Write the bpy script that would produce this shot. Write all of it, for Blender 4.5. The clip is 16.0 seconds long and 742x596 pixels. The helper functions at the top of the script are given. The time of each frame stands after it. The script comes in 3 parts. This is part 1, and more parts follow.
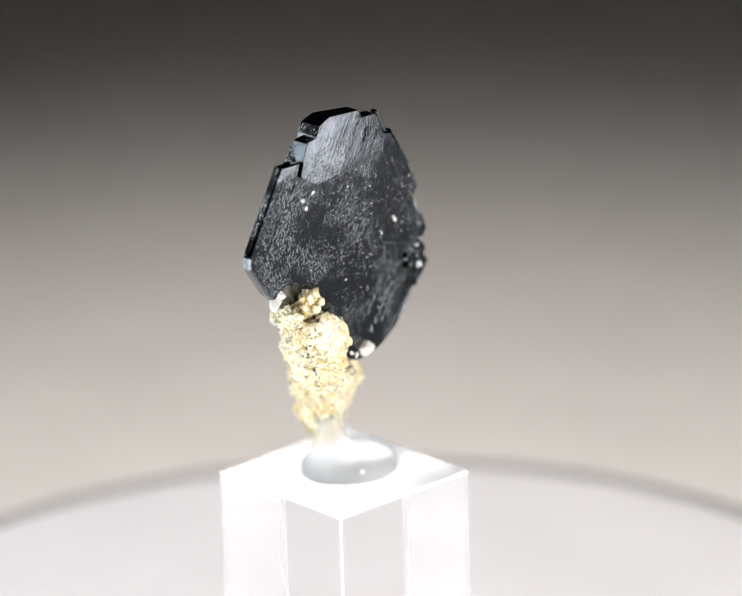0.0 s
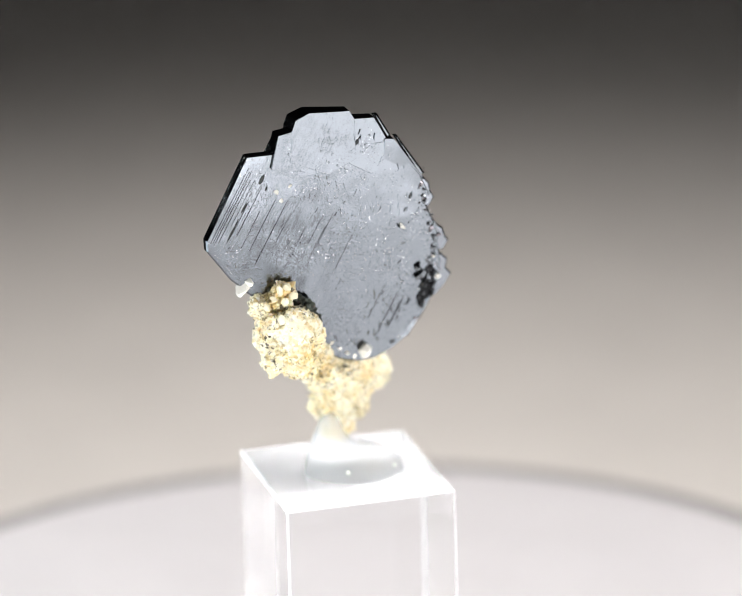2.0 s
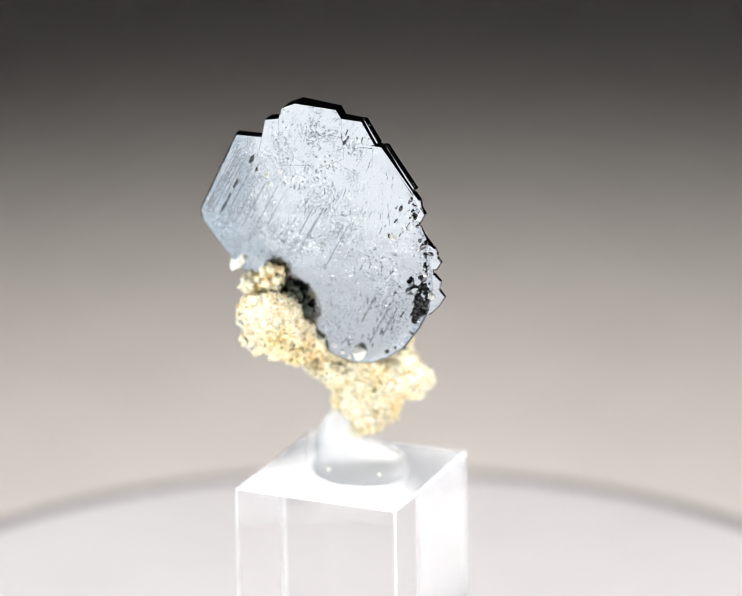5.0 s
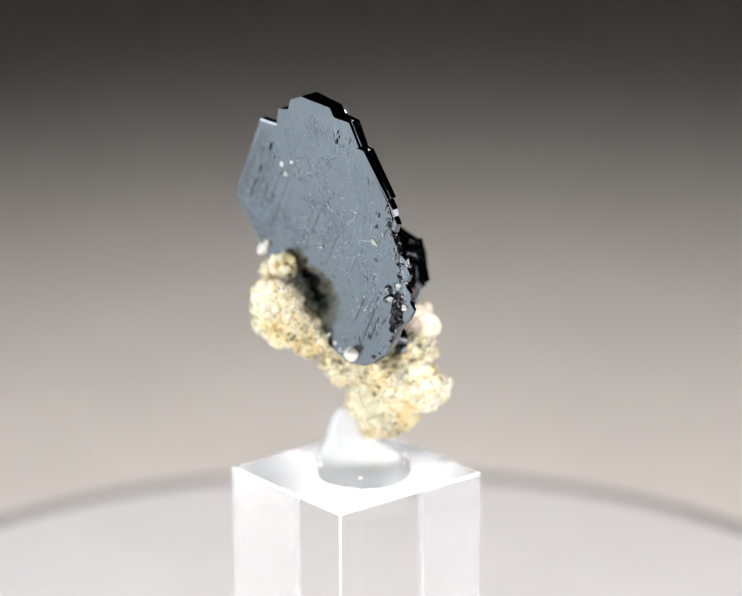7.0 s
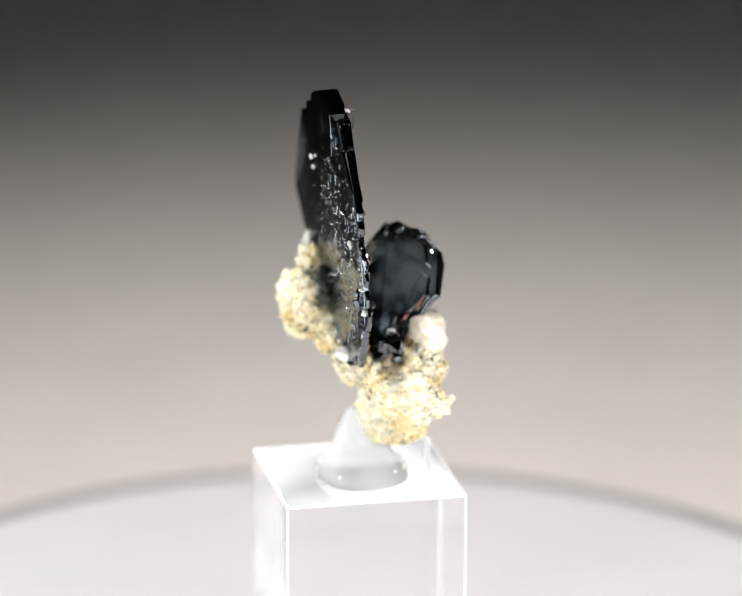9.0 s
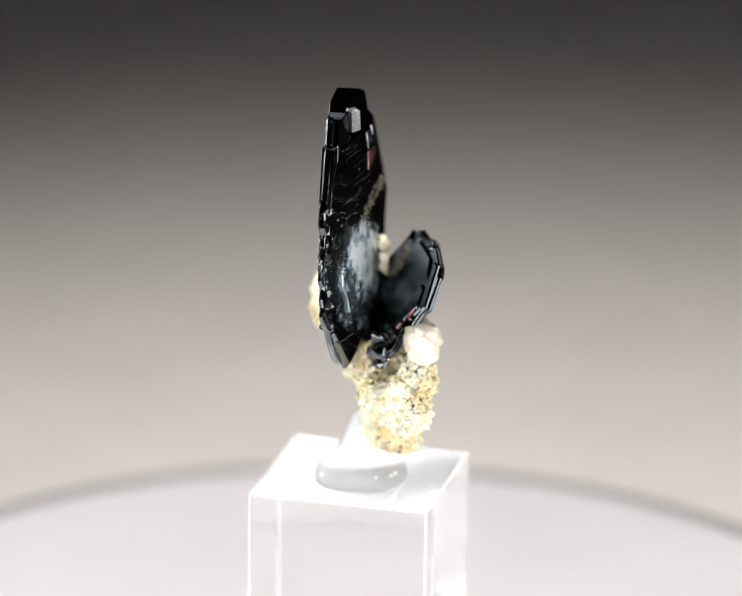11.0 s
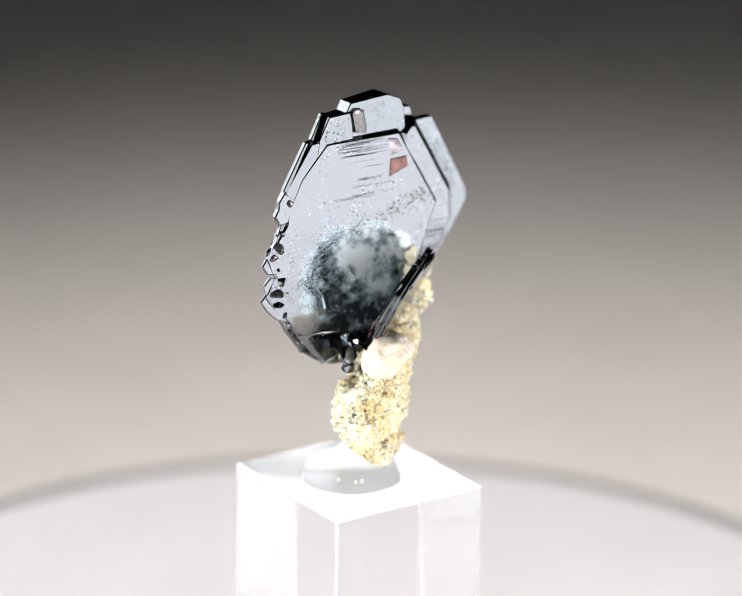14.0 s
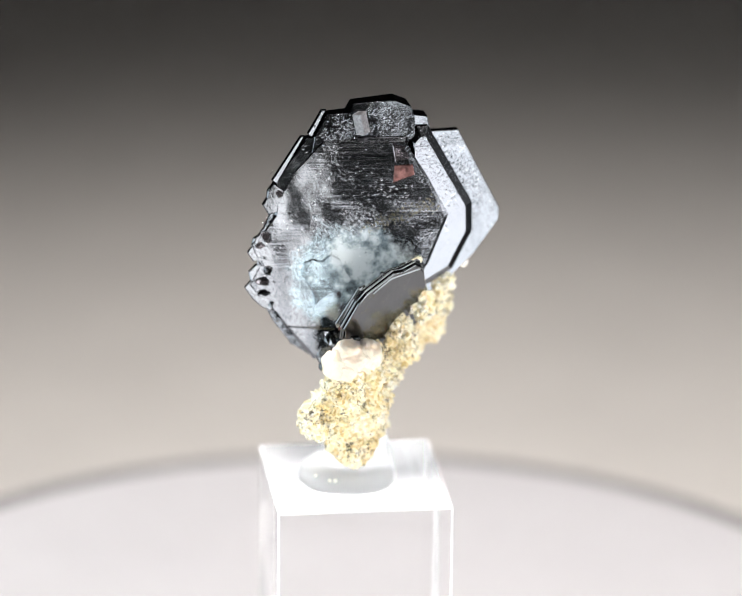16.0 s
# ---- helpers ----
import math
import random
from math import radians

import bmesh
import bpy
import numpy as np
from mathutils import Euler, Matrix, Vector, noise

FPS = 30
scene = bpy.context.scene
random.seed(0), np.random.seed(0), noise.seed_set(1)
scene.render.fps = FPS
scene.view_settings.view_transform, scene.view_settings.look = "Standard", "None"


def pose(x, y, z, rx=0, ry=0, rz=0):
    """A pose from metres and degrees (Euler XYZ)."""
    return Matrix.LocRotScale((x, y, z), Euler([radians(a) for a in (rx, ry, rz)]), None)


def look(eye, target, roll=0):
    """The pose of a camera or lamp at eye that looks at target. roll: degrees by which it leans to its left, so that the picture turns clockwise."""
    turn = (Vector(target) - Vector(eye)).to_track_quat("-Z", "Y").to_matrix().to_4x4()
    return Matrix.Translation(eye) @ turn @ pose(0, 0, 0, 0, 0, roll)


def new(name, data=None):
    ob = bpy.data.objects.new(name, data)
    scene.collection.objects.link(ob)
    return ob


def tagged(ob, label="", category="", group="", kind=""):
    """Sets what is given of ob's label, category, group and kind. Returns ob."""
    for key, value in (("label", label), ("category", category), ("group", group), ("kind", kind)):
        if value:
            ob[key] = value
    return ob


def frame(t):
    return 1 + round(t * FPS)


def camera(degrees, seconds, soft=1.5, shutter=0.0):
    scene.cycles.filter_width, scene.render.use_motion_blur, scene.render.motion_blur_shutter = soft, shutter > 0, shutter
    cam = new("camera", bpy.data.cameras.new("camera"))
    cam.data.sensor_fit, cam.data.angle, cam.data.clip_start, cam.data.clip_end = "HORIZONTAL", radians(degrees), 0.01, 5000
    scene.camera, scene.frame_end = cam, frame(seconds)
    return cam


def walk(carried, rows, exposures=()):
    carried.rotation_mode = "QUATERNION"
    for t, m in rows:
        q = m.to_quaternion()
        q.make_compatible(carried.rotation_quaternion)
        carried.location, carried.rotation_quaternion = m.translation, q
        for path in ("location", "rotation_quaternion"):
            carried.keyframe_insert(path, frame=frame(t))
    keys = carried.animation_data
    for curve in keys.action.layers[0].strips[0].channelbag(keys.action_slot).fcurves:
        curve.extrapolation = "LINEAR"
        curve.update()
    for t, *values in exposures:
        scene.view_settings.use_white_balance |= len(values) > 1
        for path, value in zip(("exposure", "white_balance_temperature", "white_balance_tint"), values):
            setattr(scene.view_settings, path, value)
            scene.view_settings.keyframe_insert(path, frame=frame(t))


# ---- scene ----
MM = 0.001
TABLE_TO_DISC = 30.0      # millimetres
BLOCK_TOP = 55.0
TURN = 45.6               # the crystal plate's heading on the block, degrees
WOBBLE = pose(0, 0, TABLE_TO_DISC * MM, -0.06, -1.26, 0) @ pose(0, 0, -TABLE_TO_DISC * MM)   # the platter sits a little askew on its axle

# ---- camera: it stands still ----
cam = camera(9.45, 16.0, soft=0.6)
EYE, AIM = (0.00237, -0.470, 0.2426), (0.00237, 0.0, 0.07565)
ROLL = -0.4
walk(cam, [(0.0, look(EYE, AIM, ROLL)), (16.0, look(EYE, AIM, ROLL))],
     [(0.0, 0.0), (4.2, 0.0), (6.5, -0.08), (7.2, -0.14), (8.0, -0.09), (9.2, 0.0), (11.5, 0.0), (16.0, 0.0)])
cam.data.dof.use_dof = True
cam.data.dof.focus_distance = 0.490
cam.data.dof.aperture_fstop = 13.0

# ---- light: a dark room, one lamp overhead, unseen glowing panels on the desk, added fill glow ----
world = bpy.data.worlds.new("world")
scene.world = world
world.use_nodes = True
world.node_tree.nodes["Background"].inputs[0].default_value = (0.5, 0.5, 0.55, 1)
world.node_tree.nodes["Background"].inputs[1].default_value = 0.01


def spot_lamp(name, eye, target, radius, watts, cone, colour):
    data = bpy.data.lights.new(name, "SPOT")
    data.shadow_soft_size, data.energy, data.color = radius, watts, colour
    data.spot_size, data.spot_blend = radians(cone), 1.0
    ob = new(name, data)
    ob.matrix_basis = look(eye, target)
    return ob


spot_lamp("overhead_lamp", (0.0, 0.03, 0.45), (0.0, 0.035, 0.0), 0.040, 8.25, 72, (1.0, 0.97, 0.95))
GLOW_LEFT, GLOW_SIDE, GLOW_RIGHT, GLOW_DIM, GLOW_TOP = 3.9, 2.2, 3.05, 1.55, 1.6


# ---- materials ----
def node_material(name):
    m = bpy.data.materials.new(name)
    m.use_nodes = True
    nt = m.node_tree
    return m, nt, nt.nodes["Principled BSDF"]


def add(nt, kind, **values):
    n = nt.nodes.new(kind)
    for k, v in values.items():
        n.inputs[k].default_value = v
    return n


def coords(nt, scale=(1, 1, 1), turn=(0, 0, 0)):
    tc = nt.nodes.new("ShaderNodeTexCoord")
    mp = nt.nodes.new("ShaderNodeMapping")
    mp.inputs["Scale"].default_value = scale
    mp.inputs["Rotation"].default_value = [radians(a) for a in turn]
    nt.links.new(tc.outputs["Object"], mp.inputs["Vector"])
    return mp.outputs["Vector"]


def streaks(nt, across, depth, along, turn):
    """Coordinates drawn out along one direction, for striae."""
    tc = nt.nodes.new("ShaderNodeTexCoord")
    mp = nt.nodes.new("ShaderNodeMapping")
    mp.vector_type = "TEXTURE"
    mp.inputs["Scale"].default_value = (1 / across, 1 / depth, 1 / along)
    mp.inputs["Rotation"].default_value = (0, radians(turn), 0)
    nt.links.new(tc.outputs["Object"], mp.inputs["Vector"])
    return mp.outputs["Vector"]


def dots(nt, vec, scale, lo, hi):
    """White round specks of uneven size."""
    vo = add(nt, "ShaderNodeTexVoronoi", Scale=scale)
    nt.links.new(vec, vo.inputs["Vector"])
    return ramp(nt, vo.outputs["Distance"], [(lo, grey(1)), (hi, grey(0))])


def times(nt, a, b):
    n = nt.nodes.new("ShaderNodeMath")
    n.operation = "MULTIPLY"
    nt.links.new(a, n.inputs[0])
    nt.links.new(b, n.inputs[1])
    return n.outputs[0]


def noise_tex(nt, vec, scale, detail=3.0, rough=0.55):
    n = add(nt, "ShaderNodeTexNoise", Scale=scale, Detail=detail, Roughness=rough)
    nt.links.new(vec, n.inputs["Vector"])
    return n.outputs["Fac"]


def ramp(nt, fac, stops):
    r = nt.nodes.new("ShaderNodeValToRGB")
    els = r.color_ramp.elements
    while len(els) < len(stops):
        els.new(0.5)
    for e, (p, col) in zip(els, stops):
        e.position, e.color = p, (*col, 1) if len(col) == 3 else col
    nt.links.new(fac, r.inputs["Fac"])
    return r.outputs["Color"]


def grey(v):
    return (v, v, v)


def bump(nt, bsdf, height, strength, distance, after=None):
    b = add(nt, "ShaderNodeBump", Strength=strength, Distance=distance)
    nt.links.new(height, b.inputs["Height"])
    if after:
        nt.links.new(after, b.inputs["Normal"])
    nt.links.new(b.outputs["Normal"], bsdf.inputs["Normal"])
    return b.outputs["Normal"]


def crystal_material(name, base, sparkle, stria_turn, stria=0.25, rough=0.085, pits=0.5, film=None, grain=0.0):
    """Black metallic crystal: striae, shallow mosaic relief, pits and pale dots painted for sparkle."""
    m, nt, p = node_material(name)
    p.inputs["Metallic"].default_value = 1.0
    v = coords(nt)
    mosaic = noise_tex(nt, v, 130, 2.0)
    fine = noise_tex(nt, v, 2600, 4.0, 0.7)
    lines = noise_tex(nt, streaks(nt, 2600, 300, 60, stria_turn), 1.0, 3.0)
    n1 = bump(nt, p, mosaic, 0.6, 0.00035)
    n2 = bump(nt, p, lines, stria, 0.00006, n1)
    where = ramp(nt, noise_tex(nt, v, 220, 4.0, 0.7), [(0.50, grey(0)), (0.68, grey(1))])
    speck = times(nt, dots(nt, v, 2300, 0.16, 0.30), where)
    n3 = bump(nt, p, speck, pits, 0.00010, n2)
    if grain:
        zone = ramp(nt, noise_tex(nt, v, 120, 3.0, 0.6), [(0.50, grey(0)), (0.64, grey(1))])
        knobs = ramp(nt, noise_tex(nt, streaks(nt, 4300, 3000, 3000, 12), 1.0, 1.6, 0.55), [(0.52, grey(0)), (0.60, grey(0.6)), (0.72, grey(1))])
        n3 = bump(nt, p, times(nt, knobs, zone), grain, 0.00007, n3)
    bump(nt, p, fine, 0.08, 0.00006, n3)
    # Pale dots in the base colour imitate sparkle.
    sparkle_dots = times(nt, dots(nt, v, 3100, 0.14, 0.24), where)
    mix = nt.nodes.new("ShaderNodeMix")
    mix.data_type = "RGBA"
    mix.inputs["A"].default_value = (*base, 1)
    mix.inputs["B"].default_value = (*sparkle, 1)
    nt.links.new(sparkle_dots, mix.inputs["Factor"])
    nt.links.new(mix.outputs["Result"], p.inputs["Base Color"])
    r = ramp(nt, fine, [(0.3, grey(rough * 0.7)), (0.75, grey(rough * 2.0))])
    nt.links.new(r, p.inputs["Roughness"])
    if film:
        bluish_film(nt, p, v, mix.outputs["Result"], r, *film)
    return m


def bluish_film(nt, p, v, base, rough, u, h, wide, high):
    """A patchy bluish film round the crystal place (u, h), ragged at its border and whiter in spots."""
    where = nt.nodes.new("ShaderNodeMapping")
    where.vector_type = "TEXTURE"
    where.inputs["Location"].default_value = (u * MM, 0, h * MM)
    where.inputs["Scale"].default_value = (wide * MM, 1, high * MM)
    nt.links.new(v, where.inputs["Vector"])
    ball = nt.nodes.new("ShaderNodeTexGradient")
    ball.gradient_type = "SPHERICAL"
    nt.links.new(where.outputs["Vector"], ball.inputs["Vector"])
    rag = nt.nodes.new("ShaderNodeMath")
    rag.operation = "MULTIPLY_ADD"
    nt.links.new(noise_tex(nt, v, 420, 6.0, 0.7), rag.inputs[0])
    rag.inputs[1].default_value = 0.75
    nt.links.new(ball.outputs["Fac"], rag.inputs[2])
    mask = ramp(nt, rag.outputs[0], [(0.48, grey(0)), (0.66, grey(0.85))])
    spots = nt.nodes.new("ShaderNodeMath")
    spots.operation = "MULTIPLY_ADD"
    crown = nt.nodes.new("ShaderNodeMapping")
    crown.vector_type = "TEXTURE"
    crown.inputs["Location"].default_value = ((u - 2.2) * MM, 0, (h + 2.6) * MM)
    crown.inputs["Scale"].default_value = (wide * 0.8 * MM, 1, high * 0.75 * MM)
    nt.links.new(v, crown.inputs["Vector"])
    glow = nt.nodes.new("ShaderNodeTexGradient")
    glow.gradient_type = "SPHERICAL"
    nt.links.new(crown.outputs["Vector"], glow.inputs["Vector"])
    nt.links.new(glow.outputs["Fac"], spots.inputs[0])
    spots.inputs[1].default_value = 0.30
    nt.links.new(noise_tex(nt, v, 330, 6.0, 0.68), spots.inputs[2])
    spots = spots.outputs[0]
    tone = ramp(nt, spots, [(0.42, (0.21, 0.25, 0.275)), (0.56, (0.36, 0.46, 0.51)), (0.70, (0.82, 0.89, 0.92))])
    for low, high_, socket in ((base, tone, "Base Color"), (grey(1.0), ramp(nt, spots, [(0.46, grey(0.95)), (0.66, grey(0.05))]), "Metallic"),
                               (rough, ramp(nt, spots, [(0.44, grey(0.09)), (0.68, grey(0.26))]), "Roughness")):
        mix = nt.nodes.new("ShaderNodeMix")
        mix.data_type = "RGBA"
        nt.links.new(mask, mix.inputs["Factor"])
        if isinstance(low, tuple):
            mix.inputs["A"].default_value = (*low, 1)
        else:
            nt.links.new(low, mix.inputs["A"])
        nt.links.new(high_, mix.inputs["B"])
        nt.links.new(mix.outputs["Result"], p.inputs[socket])


def plain(name, colour, rough=0.5, metal=0.0, vary=0.15, scale=400, relief=0.2, depth=0.0002):
    m, nt, p = node_material(name)
    p.inputs["Metallic"].default_value = metal
    p.inputs["Roughness"].default_value = rough
    f = noise_tex(nt, coords(nt), scale, 4.0)
    lo, hi = [c * (1 - vary) for c in colour], [min(1, c * (1 + vary)) for c in colour]
    nt.links.new(ramp(nt, f, [(0.3, lo), (0.7, hi)]), p.inputs["Base Color"])
    bump(nt, p, f, relief, depth)
    return m


def clear(name, ior, rough, tint=(1, 1, 1)):
    m, nt, p = node_material(name)
    p.inputs["Base Color"].default_value = (*tint, 1)
    p.inputs["Transmission Weight"].default_value = 1.0
    p.inputs["IOR"].default_value = ior
    f = noise_tex(nt, coords(nt), 900, 3.0)
    nt.links.new(ramp(nt, f, [(0.45, grey(rough)), (0.8, grey(rough + 0.04))]), p.inputs["Roughness"])
    return m


def glowing(name, colour, strength, base=0.8):
    m, nt, p = node_material(name)
    p.inputs["Base Color"].default_value = (base, base, base, 1)
    p.inputs["Emission Color"].default_value = (*colour, 1)
    p.inputs["Emission Strength"].default_value = strength
    return m


def matrix_material():
    """Crumbly cream and ochre rock: grains of their own tone, ochre stains, dark mineral specks, and crevice shade
    painted as dark lines.
    """
    m, nt, p = node_material("granular_rock")
    v = coords(nt)
    cells = add(nt, "ShaderNodeTexVoronoi", Scale=2300.0)
    nt.links.new(v, cells.inputs["Vector"])
    tone = ramp(nt, cells.outputs["Color"], [
        (0.0, (0.36, 0.28, 0.14)), (0.12, (0.66, 0.53, 0.28)), (0.36, (0.83, 0.75, 0.52)), (0.66, (0.88, 0.83, 0.67)), (1.0, (0.92, 0.90, 0.83))])
    patch = ramp(nt, noise_tex(nt, v, 230, 4.0, 0.65), [(0.42, (1, 1, 1)), (0.66, (0.95, 0.79, 0.50))])
    mix = nt.nodes.new("ShaderNodeMix")
    mix.data_type, mix.blend_type = "RGBA", "MULTIPLY"
    mix.inputs["Factor"].default_value = 0.95
    nt.links.new(tone, mix.inputs["A"])
    nt.links.new(patch, mix.inputs["B"])
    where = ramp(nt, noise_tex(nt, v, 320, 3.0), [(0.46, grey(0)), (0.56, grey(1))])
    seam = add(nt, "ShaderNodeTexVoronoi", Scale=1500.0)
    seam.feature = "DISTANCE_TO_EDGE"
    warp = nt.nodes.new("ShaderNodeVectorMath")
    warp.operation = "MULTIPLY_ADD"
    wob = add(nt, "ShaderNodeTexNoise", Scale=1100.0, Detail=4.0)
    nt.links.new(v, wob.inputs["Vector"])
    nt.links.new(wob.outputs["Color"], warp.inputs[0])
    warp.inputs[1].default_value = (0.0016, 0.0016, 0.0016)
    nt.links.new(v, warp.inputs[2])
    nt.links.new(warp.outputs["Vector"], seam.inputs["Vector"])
    # Crevice shade put into the colour as thin dark lines between grains.
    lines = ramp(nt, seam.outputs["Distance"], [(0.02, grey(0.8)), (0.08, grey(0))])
    crevice_shade = times(nt, times(nt, lines, where), ramp(nt, noise_tex(nt, v, 1300, 2.0), [(0.44, grey(0)), (0.52, grey(1))]))
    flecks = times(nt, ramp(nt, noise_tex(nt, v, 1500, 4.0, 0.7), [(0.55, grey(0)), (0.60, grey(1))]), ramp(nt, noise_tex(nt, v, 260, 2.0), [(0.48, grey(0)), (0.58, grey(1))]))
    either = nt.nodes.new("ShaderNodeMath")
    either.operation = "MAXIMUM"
    nt.links.new(crevice_shade, either.inputs[0])
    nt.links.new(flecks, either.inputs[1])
    # Holds both the painted crevice shade and the mineral flecks.
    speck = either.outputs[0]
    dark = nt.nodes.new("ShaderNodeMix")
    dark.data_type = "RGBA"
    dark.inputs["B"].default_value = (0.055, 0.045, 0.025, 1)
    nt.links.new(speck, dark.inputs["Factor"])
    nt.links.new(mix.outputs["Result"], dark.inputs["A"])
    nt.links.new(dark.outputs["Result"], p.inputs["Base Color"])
    p.inputs["Roughness"].default_value = 0.42
    p.inputs["Subsurface Weight"].default_value = 0.25
    p.inputs["Subsurface Radius"].default_value = (1.0, 0.75, 0.45)
    p.inputs["Subsurface Scale"].default_value = 0.0010
    bump(nt, p, noise_tex(nt, v, 4000, 3.0), 0.4, 0.00012)
    return m


M_CRYSTAL = crystal_material("black_crystal_front", (0.17, 0.18, 0.195), (0.5, 0.5, 0.5), 28, 0.13, grain=0.5)
M_BACK = crystal_material("black_crystal_back", (0.18, 0.187, 0.203), (0.55, 0.55, 0.55), 90, 0.26, grain=0.2)
M_SMALL = crystal_material("black_crystal_small", (0.14, 0.147, 0.155), (0.5, 0.5, 0.5), 20, 0.3, 0.1)
M_FILM = crystal_material("filmed_crystal_back", (0.18, 0.187, 0.203), (0.55, 0.55, 0.55), 90, 0.26, grain=0.2, film=(-0.4, 23.2, 8.2, 7.6))
M_RED = plain("red_inclusion", (0.15, 0.07, 0.062), 0.12, 0.6, 0.5, 1200, 0.5)
M_MAUVE = plain("mauve_crystal", (0.20, 0.18, 0.19), 0.10, 0.85, 0.5, 900, 0.3)
M_GRIT = plain("sparkle_grit", (0.75, 0.75, 0.75), 0.12, 0.9, 0.3, 900)
M_GREYPRISM = plain("grey_prism", (0.19, 0.18, 0.185), 0.3, 0.5, 0.4, 2500, 0.4)
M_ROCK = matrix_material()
M_QUARTZ = plain("milky_quartz", (0.88, 0.85, 0.78), 0.25, 0.0, 0.08, 900)
M_PINK = plain("pinkish_quartz", (0.86, 0.74, 0.60), 0.4, 0.0, 0.10, 500, 0.3)
for k, value in (("Subsurface Weight", 0.5), ("Subsurface Radius", (1.0, 0.8, 0.6)), ("Subsurface Scale", 0.001)):
    M_PINK.node_tree.nodes["Principled BSDF"].inputs[k].default_value = value
M_CREAM = plain("cream_quartz", (0.88, 0.80, 0.60), 0.45, 0.0, 0.10, 700)
M_GREEN = plain("dark_green", (0.05, 0.06, 0.045), 0.5, 0.0, 0.5, 1500, 0.8)
M_OLIVE = plain("olive_stain", (0.20, 0.18, 0.12), 0.45, 0.3, 0.5, 1500, 0.6)
M_ACRYLIC = clear("clear_acrylic", 1.49, 0.0)
M_GEL = clear("clear_gel", 1.18, 0.015, (0.985, 0.988, 1.0))
M_GEL.node_tree.nodes["Principled BSDF"].inputs["Transmission Weight"].default_value = 0.72
M_PLATTER = plain("white_plastic", (0.485, 0.463, 0.467), 0.55, 0.0, 0.03, 60, 0.1)
M_RING = plain("grey_ring", (0.24, 0.225, 0.22), 0.7, 0.0, 0.1, 300)
M_TABLE = plain("pale_paper", (0.62, 0.58, 0.54), 0.85, 0.0, 0.04, 40, 0.15)
M_DESK = plain("dark_desk", (0.035, 0.033, 0.032), 0.5, 0.0, 0.2, 12, 0.15)
M_BLOCK_WHITE = plain("glint_and_base_white", (0.94, 0.93, 0.94), 0.8, 0.0, 0.03, 200)
M_PIT = plain("dark_pit", (0.02, 0.02, 0.022), 0.16, 0.4, 0.4, 1500, 0.6)
M_WALL = plain("dark_wall", (0.05, 0.05, 0.05), 0.9, 0.0, 0.1, 3)
M_FRAME = plain("black_metal", (0.03, 0.03, 0.03), 0.5, 0.5, 0.1, 50)
M_GLOW_LEFT = glowing("white_diffuser", (1.0, 0.995, 0.965), GLOW_LEFT)
M_GLOW_LOW = glowing("low_diffuser", (1.0, 0.995, 0.98), 2.2)
M_GLOW_SIDE = glowing("cool_diffuser", (0.72, 0.90, 1.0), GLOW_SIDE)
M_GLOW_DIM = glowing("dim_diffuser", (0.97, 0.98, 1.0), GLOW_DIM)
M_GLOW_FAINT = glowing("faint_fill_glow", (0.95, 0.97, 1.0), 0.12, 0.06)
M_GLOW_HIGH = glowing("bright_diffuser", (0.93, 0.98, 1.0), 4.8)
M_GLOW_STRIP = glowing("added_strip_glow", (0.97, 0.98, 1.0), 2.4)
M_GLOW_COOL = glowing("cool_dim_diffuser", (0.72, 0.90, 1.0), 1.1)
M_GLOW_SOFT = glowing("soft_diffuser", (0.97, 0.98, 1.0), 0.55)
M_GLOW_NEAR = glowing("near_diffuser", (0.97, 0.98, 1.0), 4.2)
M_GLOW_TOP = glowing("added_diffuser", (1.0, 0.98, 0.96), GLOW_TOP)
M_GLOW_RIGHT = glowing("neutral_diffuser", (0.97, 0.98, 1.0), GLOW_RIGHT)


# ---- mesh helpers ----
def part(name, bm, material, parent=None, label="", smooth=False):
    me = bpy.data.meshes.new(name)
    bm.normal_update()
    bm.to_mesh(me)
    bm.free()
    me.materials.append(material)
    if smooth:
        for f in me.polygons:
            f.use_smooth = True
    ob = new(name, me)
    ob.parent = parent
    if label:
        tagged(ob, label)
    return ob


def box(bm, x0, x1, y0, y1, z0, z1):
    vs = [bm.verts.new((x, y, z)) for x in (x0, x1) for y in (y0, y1) for z in (z0, z1)]
    for q in ((0, 1, 3, 2), (4, 6, 7, 5), (0, 4, 5, 1), (2, 3, 7, 6), (0, 2, 6, 4), (1, 5, 7, 3)):
        bm.faces.new([vs[i] for i in q])


def lathe(bm, profile, steps=96):
    rings = []
    for r, z in profile:
        if r < 1e-9:
            rings.append([bm.verts.new((0, 0, z))])
        else:
            rings.append([bm.verts.new((r * math.cos(2 * math.pi * i / steps), r * math.sin(2 * math.pi * i / steps), z)) for i in range(steps)])
    for a, b in zip(rings, rings[1:]):
        for i in range(steps):
            j = (i + 1) % steps
            q = [a[i % len(a)], a[j % len(a)], b[j % len(b)], b[i % len(b)]]
            q = list(dict.fromkeys(q))
            if len(q) > 2:
                bm.faces.new(q)
    bmesh.ops.recalc_face_normals(bm, faces=bm.faces)


LEAN = 0.045


def at(u, n, v):
    """Crystal place: u along the plate, n out of its front, v up from the block; the plate leans a little forward."""
    return Vector((u * MM, -(n + LEAN * (v - 29)) * MM, v * MM))


